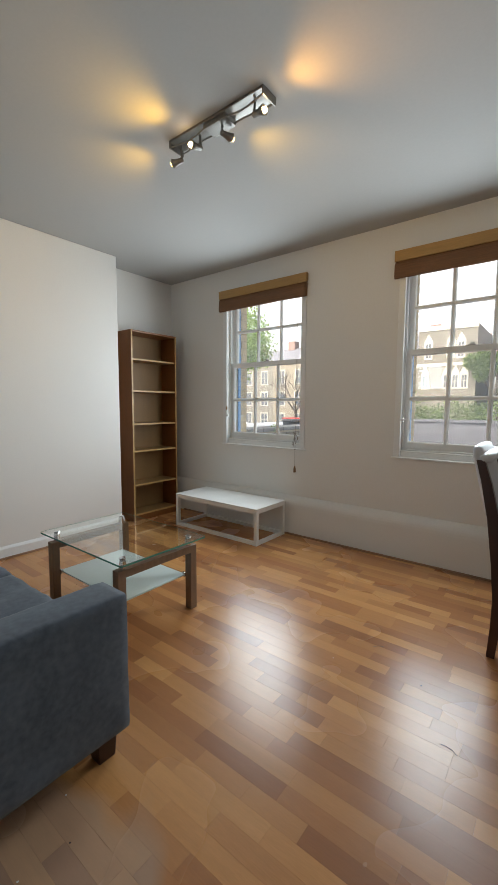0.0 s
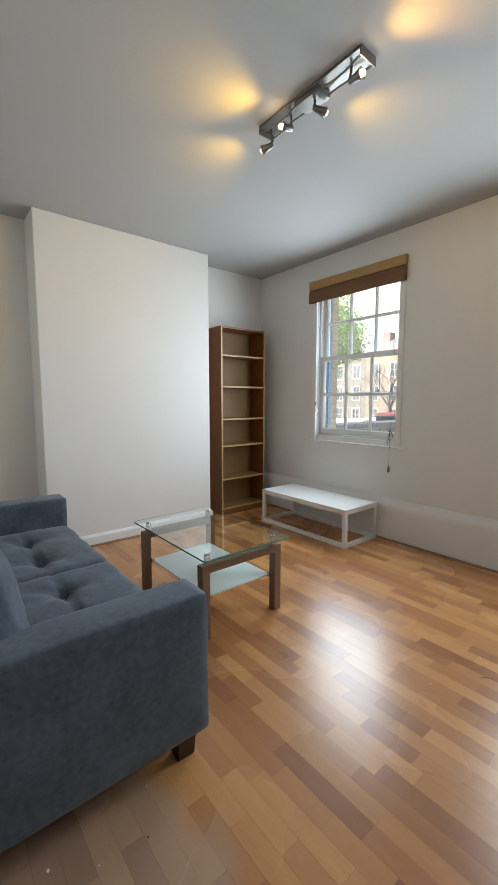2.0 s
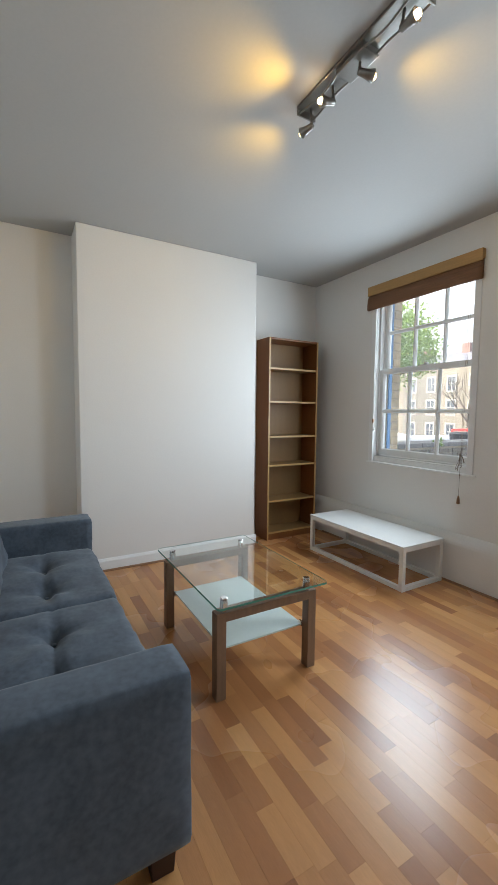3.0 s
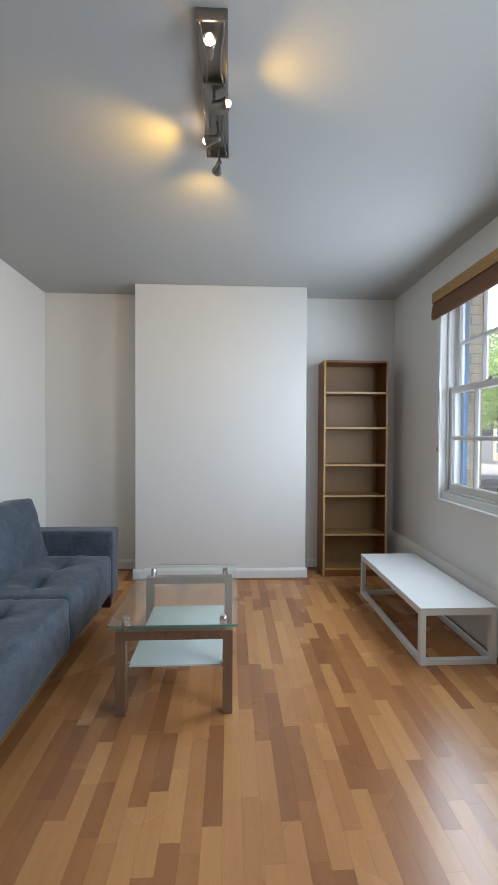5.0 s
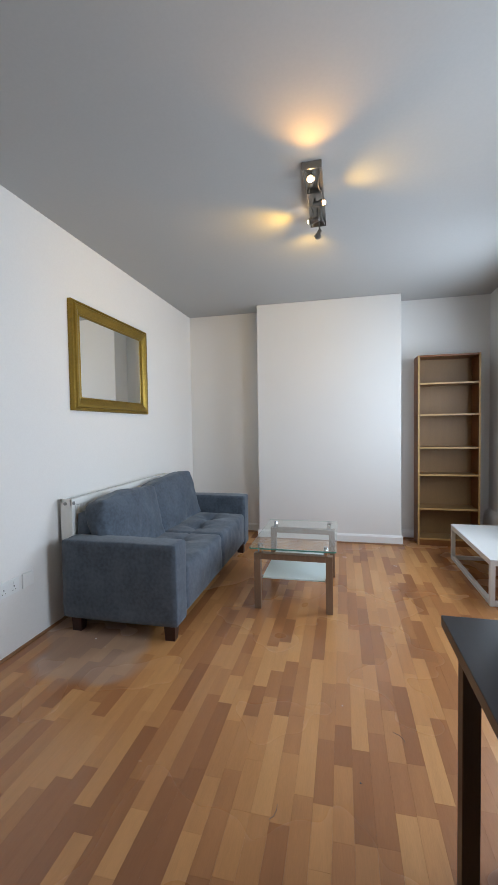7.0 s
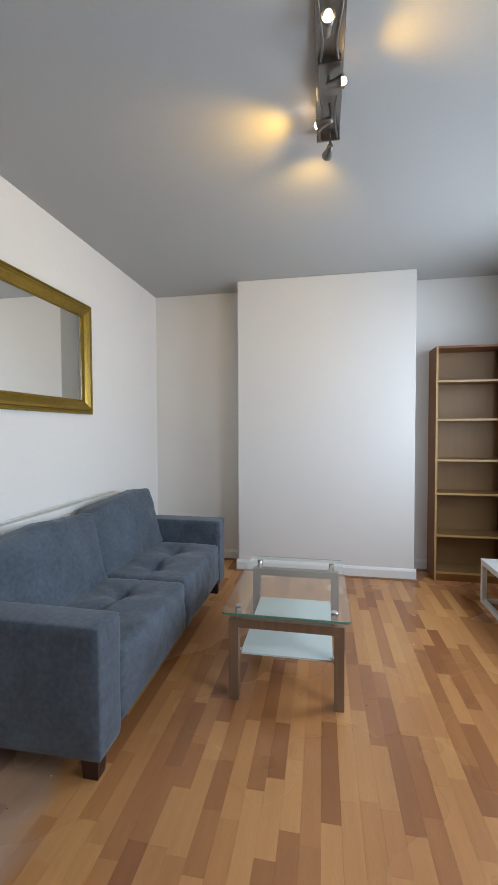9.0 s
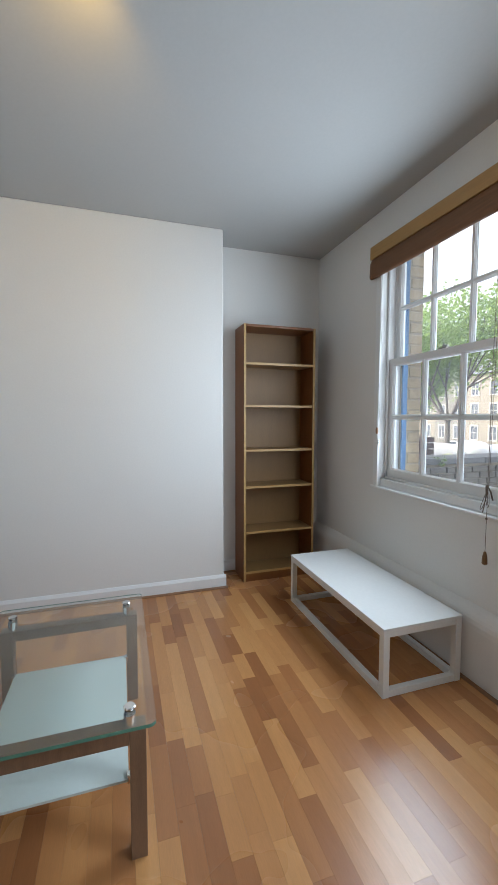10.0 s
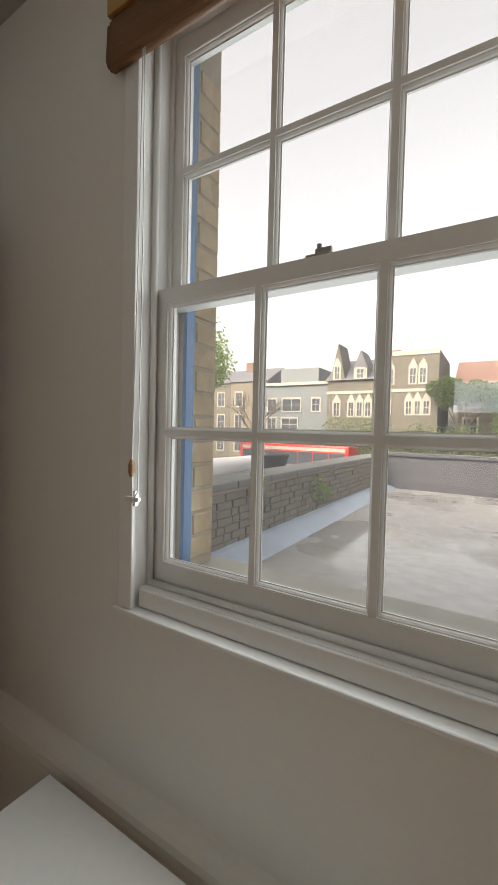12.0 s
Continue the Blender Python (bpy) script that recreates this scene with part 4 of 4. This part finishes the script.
tagged(mesh_object("coping", coping, M_COPING), "weathered stone coping", "coping", "", "structure")


def flower_pot(x, y, z):
    po = thing("plant_pot", "large black plant pot standing on the neighbouring roof", "plant pot")
    part("pot", smooth(lathe([(0.20, 0), (0.235, 0.05), (0.28, 0.33), (0.30, 0.34), (0.30, 0.39), (0.27, 0.39), (0.25, 0.33), (0.0, 0.32)], (x, y, z), sides=24)), M_POT, po)


flower_pot(-4.55, 9.1, 0.52)


def sheet_roll(x, y0, y1, z, r):
    """A long roll of sheeting with a loose outer lap."""
    ro = thing("sheet_roll", "long white roll of sheeting lying on the neighbouring roof", "roll")
    part("roll", smooth(lathe([(r * 0.35, 0), (r, 0.0), (r * 1.02, 0.3), (r * 0.97, (y1 - y0) * 0.6), (r, y1 - y0), (r * 0.35, y1 - y0)], (x, y0, z + r), (0, 1, 0), 24)), M_SHEET, ro)
    part("lap", boxes((x + r * 0.3, x + r * 1.5, y0 + 0.02, y1 - 0.05, z + 0.001, z + 0.012), bevel=0.004), M_SHEET, ro)


sheet_roll(-5.22, 7.95, 9.75, 0.52, 0.15)


def sack(x, y, z, size, mat, label):
    bm = pillow(size, 0.04, 12, 0.03)
    for v in bm.verts:
        v.co += 0.03 * noise.noise_vector(v.co * 6 + Vector((x, y, 0)))
        v.co.z = max(v.co.z, -size[2] / 2)
    ob = tagged(mesh_object("sack", smooth(bm), mat), label, "sack", "sacks on the roof")
    ob.location = (x, y, z + size[2] / 2)


sack(-5.42, 7.62, 0.52, (0.40, 0.30, 0.10), M_YELLOW, "lime yellow plastic sack slumped on the roof")
sack(-6.55, 9.30, 0.52, (0.50, 0.40, 0.26), M_CAR_WHITE, "white plastic sack slumped on the roof")


def crate(x, y, z):
    cr = thing("crate", "dark brown slatted wooden crate standing on the roof", "crate")
    for k in range(4):
        for a, b in ((y - 0.20, y - 0.185), (y + 0.185, y + 0.20)):
            part("slat", boxes((x - 0.22, x + 0.22, a, b, z + 0.01 + 0.11 * k, z + 0.105 + 0.11 * k), bevel=0.002), M_CHAIR, cr)
        for a, b in ((x - 0.22, x - 0.205), (x + 0.205, x + 0.22)):
            part("slat", boxes((a, b, y - 0.184, y + 0.184, z + 0.01 + 0.11 * k, z + 0.105 + 0.11 * k), bevel=0.002), M_CHAIR, cr)
    part("bottom", boxes((x - 0.204, x + 0.204, y - 0.184, y + 0.184, z, z + 0.02)), M_CHAIR, cr)


crate(-5.75, 7.15, 0.52)


def leaf_cloud(bm, blobs, count, size, rng):
    """Many small leaf clumps scattered through overlapping round masses."""
    total = sum(r ** 2 for *_, r in blobs)
    for x, y, z, r in blobs:
        for _ in range(max(8, int(count * r * r / total))):
            d = Vector((rng.gauss(0, 1), rng.gauss(0, 1), rng.gauss(0, 1))).normalized() * r * rng.uniform(0.45, 1.12) ** 0.7
            c, s = Vector((x, y, z)) + d, size * rng.uniform(0.5, 1.4)
            u = Vector((rng.gauss(0, 1), rng.gauss(0, 1), rng.gauss(0, 1))).normalized()
            w = u.cross(Vector((rng.gauss(0, 1), rng.gauss(0, 1), rng.gauss(0, 1)))).normalized()
            bm.faces.new([bm.verts.new(c + s * (a * u + b * w)) for a, b in ((-1, 0), (-0.2, 0.55), (1, 0.1), (0.1, -0.5))])
    return bm


def tree(x, y, height, spread, seed, leafy=True, ground_z=-3.0, leaves=None):
    rng = random.Random(seed)
    tr = thing("tree", "street tree in fresh green leaf" if leafy else "bare winter tree with thin dark branches", "tree", "street trees")
    bm = bmesh.new()
    fork = ground_z + height * (0.24 if leafy else 0.38)
    rod(bm, (x, y, ground_z), (x + 0.1, y, fork), 0.26, 0.17)
    tips = []

    def branch(a, d, length, r, depth):
        b = a + d * length
        rod(bm, a, b, r, r * 0.6, 6)
        if depth == 0:
            tips.append(b)
            return
        for _ in range(3):
            e = (d + 0.75 * Vector((rng.uniform(-1, 1), rng.uniform(-1, 1), rng.uniform(-0.2, 0.9)))).normalized()
            branch(b, e, length * rng.uniform(0.6, 0.85), r * 0.58, depth - 1)

    for k in range(5):
        ang = 2 * math.pi * k / 5 + rng.uniform(-0.4, 0.4)
        d = Vector((math.cos(ang) * spread / height * 1.5, math.sin(ang) * spread / height * 1.5, 1.0)).normalized()
        branch(Vector((x + 0.1, y, fork - 0.1)), d, height * 0.20, 0.11, 3 if not leafy else 2)
    part("trunk", bm, M_BARK, tr, "dark tapered trunk and limbs")
    if leafy:
        blobs = [(p.x, p.y, p.z, rng.uniform(0.5, 1.0) * spread * 0.36) for p in tips]
        part("crown", leaf_cloud(bmesh.new(), blobs, 17000, 0.14, rng), leaves or M_LEAF, tr, "loose crown of fresh green leaves")
    return tr


def far_window(house, x, y, z, w, h, arched=False, surround=M_CREAM):
    """A window in a far facade that looks south: surround proud of the wall, glass set in it."""
    win = part("window", boxes((x - w / 2 - 0.16, x - w / 2, y - 0.09, y - 0.005, z - 0.15, z + h), (x + w / 2, x + w / 2 + 0.16, y - 0.09, y - 0.005, z - 0.15, z + h), (x - w / 2 - 0.16, x + w / 2 + 0.16, y - 0.09, y - 0.005, z + h, z + h + 0.2), (x - w / 2, x + w / 2, y - 0.09, y - 0.005, z - 0.15, z)), surround, house, "pale window surround")
    bm = boxes((x - w / 2, x + w / 2, y - 0.03, y - 0.004, z, z + h))
    if arched:
        prof = [(x - w / 2 - 0.16, z + h + 0.2), (x + w / 2 + 0.16, z + h + 0.2), (x + w / 4, z + h + 0.75), (x, z + h + 0.95), (x - w / 4, z + h + 0.75)]
        part("arch", extruded(prof, "y", y - 0.09, y - 0.005), surround, win)
    part("pane", bm, M_WINDOW_FAR, win)
    part("glazing_bar", boxes((x - 0.03, x + 0.03, y - 0.05, y - 0.03, z, z + h), (x - w / 2, x - 0.03, y - 0.05, y - 0.03, z + h / 2 - 0.03, z + h / 2 + 0.03), (x + 0.03, x + w / 2, y - 0.05, y - 0.03, z + h / 2 - 0.03, z + h / 2 + 0.03)), M_CREAM, win)


def gable_roof(x0, x1, y0, y1, z0, z1, along="x"):
    bm = bmesh.new()
    if along == "x":
        ym = (y0 + y1) / 2
        pts = [(x0, y0, z0), (x1, y0, z0), (x1, y1, z0), (x0, y1, z0), (x0, ym, z1), (x1, ym, z1)]
        quads = ((0, 1, 5, 4), (2, 3, 4, 5), (0, 4, 3), (1, 2, 5), (0, 3, 2, 1))
    else:
        xm = (x0 + x1) / 2
        pts = [(x0, y0, z0), (x1, y0, z0), (x1, y1, z0), (x0, y1, z0), (xm, y0, z1), (xm, y1, z1)]
        quads = ((0, 1, 4), (1, 2, 5, 4), (2, 3, 5), (3, 0, 4, 5), (0, 3, 2, 1))
    v = [bm.verts.new(p) for p in pts]
    for q in quads:
        bm.faces.new([v[i] for i in q])
    bmesh.ops.recalc_face_normals(bm, faces=bm.faces)
    return bm


GROUND = -3.0


def gothic_house():
    ho = thing("gothic_house", "Victorian yellow brick house with arched windows and a slate roof", "house")
    y = 45.0
    part("wall", boxes((-17.2, -11.4, y, y + 9, GROUND, 6.8), (-11.4, -6.0, y - 0.6, y + 9, GROUND, 9.3)), M_BROWN_BRICK, ho, "yellow-brown brick walls")
    for d in ((-17.25, -11.4, y - 0.08, y, 5.35, 5.65), (-11.45, -5.95, y - 0.68, y - 0.6, 5.35, 5.65), (-11.45, -5.95, y - 0.68, y - 0.6, 8.9, 9.35)):
        part("stone_band", boxes(d), M_CREAM, ho, "pale stone band")
    part("roof", gable_roof(-17.4, -11.4, y - 0.3, y + 9, 6.8, 9.6), M_SLATE, ho, "slate roof")
    part("gable", gable_roof(-16.9, -15.2, y - 0.1, y + 3, 6.8, 10.8, "y"), M_BROWN_BRICK, ho, "pointed brick gable")
    part("dormer", gable_roof(-14.4, -12.8, y - 0.1, y + 3, 8.0, 9.9, "y"), M_SLATE, ho)
    part("dormer_wall", boxes((-14.3, -12.9, y - 0.08, y + 2, 6.8, 8.0)), M_CREAM, ho, "white dormer")
    part("chimney", boxes((-11.3, -10.2, y + 3, y + 4, 9.3, 10.2)), M_RED_BRICK, ho)
    for x in (-14.5, -13.6, -12.7):
        far_window(ho, x, y, 3.0, 0.5, 1.4, True)
    far_window(ho, -16.1, y, 3.0, 0.6, 1.4, True)
    far_window(ho, -16.1, y - 0.1, 7.0, 0.5, 1.3, True)
    far_window(ho, -13.6, y - 0.09, 7.0, 0.7, 0.9)
    for x in (-10.6, -8.6, -7.8, -7.0):
        far_window(ho, x, y - 0.6, 3.2, 0.45, 1.2, True)
    for x in (-10.4, -8.3, -7.4):
        far_window(ho, x, y - 0.6, 6.2, 0.5, 1.4, True)


def grey_block():
    ho = thing("grey_building", "modern grey clad building with square windows", "building")
    y = 46.0
    part("wall", boxes((-26.0, -17.4, y, y + 9, GROUND, 6.6)), M_GREY_CLAD, ho)
    part("roof", boxes((-26.2, -17.3, y - 0.25, y + 9.2, 6.6, 6.95)), M_CREAM, ho, "pale flat roof edge")
    part("penthouse", boxes((-24.5, -19.5, y + 2, y + 8, 6.95, 8.9)), M_GREY_CLAD, ho)
    for x, z, w in ((-22.0, 3.6, 2.3), (-22.2, 1.3, 2.0), (-24.6, 3.6, 1.1), (-18.9, 3.6, 0.9), (-24.6, 1.3, 1.1)):
        far_window(ho, x, y, z, w, 1.4)


def terrace_house(x0, x1, mat, seed):
    ho = thing("terrace_house", "brick terrace house with white sash windows and a chimney", "house", "terrace houses")
    y, rng = 48.0, random.Random(seed)
    top = 7.4 + rng.uniform(-0.3, 0.3)
    part("wall", boxes((x0, x1, y, y + 9, GROUND, top)), mat, ho)
    part("roof", gable_roof(x0, x1, y - 0.2, y + 9, top, top + 2.3), M_SLATE, ho, "slate roof")
    part("chimney", boxes((x0 + 0.2, x0 + 1.3, y + 3.6, y + 4.8, top + 1.2, top + 3.2)), M_RED_BRICK, ho)
    w = (x1 - x0) / 2
    for k in range(2):
        for z in (-1.6, 1.4, 4.4):
            far_window(ho, x0 + w * (k + 0.5), y, z, 1.05, 1.75)


def red_block(x0, x1, y, top):
    ho = thing("brick_flats", "long red brick block of flats with a tiled roof", "building")
    part("wall", boxes((x0, x1, y, y + 9, GROUND, top)), M_BROWN_BRICK, ho)
    part("roof", gable_roof(x0 - 0.3, x1 + 0.3, y - 0.3, y + 9, top, top + 2.8), M_RED_BRICK, ho, "red tiled roof")
    x = x0 + 1.2
    while x < x1 - 1:
        for z in (-1.4, 1.4, 4.0):
            far_window(ho, x, y, z, 1.1, 1.4)
        x += 2.6


gothic_house()
grey_block()
for k in range(7):
    terrace_house(-67.0 + 5.8 * k, -67.0 + 5.8 * (k + 1) - 0.02, M_BROWN_BRICK if k % 2 else M_OLD_BRICK, k)
red_block(-4.6, 16.0, 47.0, 6.2)
red_block(-22.0, -8.0, 62.0, 8.8)

tree(-23.5, 25.0, 16.5, 7.5, 3)
tree(-31.0, 28.0, 16.0, 7.5, 5)
tree(-38.0, 31.0, 13.0, 7.0, 9)
tree(-24.2, 41.0, 9.6, 5.0, 11, False)
tree(-3.9, 43.0, 12.6, 2.3, 14, leaves=M_HEDGE)
tree(1.5, 42.0, 8.5, 4.0, 17, leaves=M_HEDGE)


def shrubbery(x0, x1, y, top, seed):
    rng = random.Random(seed)
    blobs = []
    x = x0
    while x < x1:
        blobs.append((x, y + rng.uniform(-0.5, 0.5), GROUND + (top - GROUND) * rng.uniform(0.35, 0.8), (top - GROUND) * rng.uniform(0.22, 0.36)))
        blobs.append((x, y, GROUND + 0.8, 1.0))
        x += 0.8
    tagged(mesh_object("shrubbery", leaf_cloud(bmesh.new(), blobs, 9000, 0.13, rng), M_HEDGE), "overgrown green shrubs along the street", "shrubs", "", "stuff")


shrubbery(-16.5, -3.0, 41.5, 2.6, 4)
shrubbery(-3.0, 14.0, 39.5, 2.2, 8)

# weeds on the side wall
weeds = leaf_cloud(bmesh.new(), [(-3.13, 7.6, 0.62, 0.16), (-3.12, 7.9, 0.50, 0.12), (-3.13, 6.2, 0.86, 0.08), (-3.12, 5.2, 0.85, 0.06)], 260, 0.03, random.Random(2))
tagged(mesh_object("weeds", weeds, M_LEAF), "green weeds growing out of the brick wall", "weeds", "", "stuff")


def wheels(car, xs, ys, r):
    for x in xs:
        for y in ys:
            w = part("wheel", lathe([(r * 0.5, -0.09), (r, -0.09), (r, 0.09), (r * 0.5, 0.09)], (x, y, GROUND + 0.02 + r), (0, 1, 0), 16), M_TYRE, car)
            part("rim", lathe([(r * 0.55, -0.1), (r * 0.6, 0.1)], (x, y, GROUND + 0.02 + r), (0, 1, 0), 12), M_CAR_SILVER, w)


def parked_car(x, y, paint, label):
    car = thing("parked_car", label, "car", "parked cars")
    g = GROUND + 0.02
    prof = [(x - 2.1, g + 0.3), (x + 2.1, g + 0.3), (x + 2.15, g + 0.75), (x + 1.2, g + 0.95), (x - 2.0, g + 0.95), (x - 2.15, g + 0.7)]
    body = extruded(prof, "y", y - 0.85, y + 0.85)
    soft_edges(body, 0.08, 2)
    part("body", body, paint, car)
    cab = extruded([(x - 1.75, g + 0.94), (x + 1.05, g + 0.94), (x + 0.35, g + 1.44), (x - 1.2, g + 1.44)], "y", y - 0.74, y + 0.74)
    part("windows", cab, M_WINDOW_FAR, car, "dark car windows")
    part("roof", boxes((x - 1.2, x + 0.35, y - 0.70, y + 0.70, g + 1.441, g + 1.49), bevel=0.02), paint, car)
    wheels(car, (x - 1.35, x + 1.35), (y - 0.8, y + 0.8), 0.32)
    return car


def bus(x0, x1, y):
    bu = thing("bus", "red single-deck city bus with a dark window band", "bus")
    g = GROUND + 0.02
    body = boxes((x0, x1, y - 1.25, y + 1.25, g + 0.35, g + 3.1))
    soft_edges(body, 0.12, 2)
    part("body", body, M_BUS, bu)
    n = 7
    w = (x1 - x0 - 0.6) / n
    for k in range(n):
        part("window", boxes((x0 + 0.3 + k * w + 0.04, x0 + 0.3 + (k + 1) * w - 0.04, y - 1.275, y - 1.252, g + 1.25, g + 2.5)), M_WINDOW_FAR, bu, "dark bus window")
    part("roof_stripe", boxes((x0 + 0.3, x1 - 0.3, y - 1.272, y - 1.252, g + 2.62, g + 2.9)), M_CREAM, bu, "pale sign band")
    wheels(bu, (x0 + 2.2, x1 - 2.4), (y - 1.1, y + 1.1), 0.48)


bus(-21.2, -11.0, 35.0)
parked_car(-25.0, 31.6, M_CAR_WHITE, "white hatchback car parked by the kerb")
parked_car(-30.5, 31.8, M_CAR_DARK, "maroon hatchback car parked by the kerb")
parked_car(-37.5, 40.2, M_CAR_WHITE, "white hatchback car parked by the kerb")
parked_car(-31.5, 40.0, M_CAR_SILVER, "silver hatchback car parked by the kerb")
parked_car(-44.0, 40.0, M_CAR_WHITE, "white hatchback car parked by the kerb")
parked_car(-16.8, 23.5, M_CAR_WHITE, "white hatchback car parked by the kerb")

ground = tagged(mesh_object("ground", boxes((-900, 900, 3.0, 1500, -3.4, GROUND)), M_ASPHALT), "dark asphalt yard and street", "ground", "", "structure")
tagged(mesh_object("pavement", boxes((-120, 60, 37.6, 41.0, GROUND, GROUND + 0.12), (-120, 60, 28.6, 30.6, GROUND, GROUND + 0.12)), M_PAVING), "grey paved footway with kerbs", "pavement", "", "structure")


# ---- bricks of the reveals and of the side wall ----
def brick_mesh(name, size, mat):
    bm = bmesh.new()
    box(bm, -size[0] / 2, size[0] / 2, -size[1] / 2, size[1] / 2, -size[2] / 2, size[2] / 2)
    soft_edges(bm, 0.004, 1)
    me = bpy.data.meshes.new(name)
    bm.to_mesh(me)
    bm.free()
    me.materials.append(mat)
    return me


def lay(name, me, parent, place, turn=0.0):
    ob = new(name, me)
    ob.parent = parent
    ob.matrix_basis = pose(*place, 0, 0, turn)
    return ob


rng = random.Random(12)
stock = [brick_mesh("brick", (0.012, d, 0.064), M_STOCK) for d in (0.150, 0.100)]
for c in WIN:
    for k in range(20):
        z = 0.945 + 0.075 * k
        if z > W_HIGH - 0.06:
            break
        for side in (-1, 1):
            lay("brick", stock[k % 2], facade, (c + side * (R_HALF + 0.001), OUT - 0.001 - (0.075 if k % 2 == 0 else 0.05), z + rng.uniform(-0.002, 0.002)))
old = [brick_mesh("brick", (0.03, l, 0.062), M_OLD_BRICK) for l in (0.212, 0.102)]
for row in range(7):
    y = OUT + 0.12 + (0.0 if row % 2 else 0.11)
    k = 0
    while y < 11.2:
        kind = old[0] if (k + row) % 3 else old[1]
        length = 0.212 if kind is old[0] else 0.102
        lay("brick", kind, side_wall, (-3.160 + rng.uniform(-0.004, 0.006), y + length / 2, 0.355 + 0.070 * row - 0.04), rng.uniform(-1.5, 1.5))
        y += length + 0.012 + (0.012 if length < 0.2 else 0)
        k += 1

# ---- crumbs and bits on the floor ----
def crumb(x, y, size, mat, label):
    bm = bmesh.new()
    bmesh.ops.create_icosphere(bm, subdivisions=1, radius=size)
    for v in bm.verts:
        v.co = Vector((v.co.x * rng.uniform(0.6, 1.3), v.co.y * rng.uniform(0.6, 1.3), (v.co.z + size) * 0.5))
    ob = tagged(mesh_object("crumb", bm, mat), label, "crumb", "crumbs on the floor")
    ob.location = (x, y, 0)


rng = random.Random(3)
for x, y, size in ((-0.235, 0.590, 0.005), (-0.291, 0.896, 0.003), (-0.162, 0.700, 0.003), (0.060, 2.072, 0.003)):
    crumb(x, y, size, M_PLASTIC, "tiny white crumb lying on the floor")
for x, y, size in ((-0.145, 0.833, 0.003), (0.458, 2.136, 0.004)):
    crumb(x, y, size, M_DARK, "tiny dark crumb lying on the floor")
for x, y, turn in ((0.20, 2.305, 40), (0.632, 1.850, -20)):
    bm = tube([(-0.03, -0.006, 0.001), (-0.01, 0.002, 0.0015), (0.012, 0.004, 0.0015), (0.03, -0.004, 0.001)], 0.001, 5)
    fibre = tagged(mesh_object("stray_fibre", bm, M_CORD_DARK), "thin dark stray fibre on the floor", "fibre", "fibres on the floor")
    fibre.matrix_basis = pose(x, y, 0, 0, 0, turn)

# ---- the floor's strips ----
STRIP, GAP = 0.0675, 0.0002
LENGTHS = (0.21, 0.29, 0.37, 0.47)
rng = random.Random(5)
plank_meshes = {}
for length in LENGTHS:
    bm = bmesh.new()
    box(bm, 0, length - GAP, 0, STRIP - GAP, -0.004, 0.0)
    for v in bm.verts:
        if v.co.z > -0.001:
            v.co.x += 0.0001 if v.co.x < 0.01 else -0.0001
            v.co.y += 0.0001 if v.co.y < 0.01 else -0.0001
    bmesh.ops.recalc_face_normals(bm, faces=bm.faces)
    me = bpy.data.meshes.new("plank")
    bm.to_mesh(me)
    bm.free()
    me.materials.append(M_PLANK)
    plank_meshes[length] = me
verts, faces = [], []
single = 0
y = SOUTH + 0.004
while y < 3.566:
    x = WEST + 0.02 - rng.uniform(0, 0.4)
    while x < EAST:
        length = rng.choice(LENGTHS)
        a, b = max(x, WEST + 0.001), min(x + length - GAP, EAST - 0.001)
        if -0.9 < x < 0.75 and 1.12 < y < 2.6 and x + length < EAST and single < 300:
            lay("plank", plank_meshes[length], floor, (x, y, 0))
            single += 1
        elif b > a:
            i = len(verts)
            e = 0.0001
            verts += [(a, y, -0.004), (b, y, -0.004), (b, y + STRIP - GAP, -0.004), (a, y + STRIP - GAP, -0.004)]
            verts += [(a + e, y + e, 0), (b - e, y + e, 0), (b - e, y + STRIP - GAP - e, 0), (a + e, y + STRIP - GAP - e, 0)]
            faces += [(i + 4, i + 5, i + 6, i + 7), (i, i + 1, i + 5, i + 4), (i + 1, i + 2, i + 6, i + 5), (i + 2, i + 3, i + 7, i + 6), (i + 3, i, i + 4, i + 7)]
        x += length
    y += STRIP
me = bpy.data.meshes.new("planks")
me.from_pydata(verts, [], faces)
me.materials.append(M_PLANK_REST)
rest = new("planks", me)
rest.parent = floor
tagged(rest, "", "", "", "stuff")
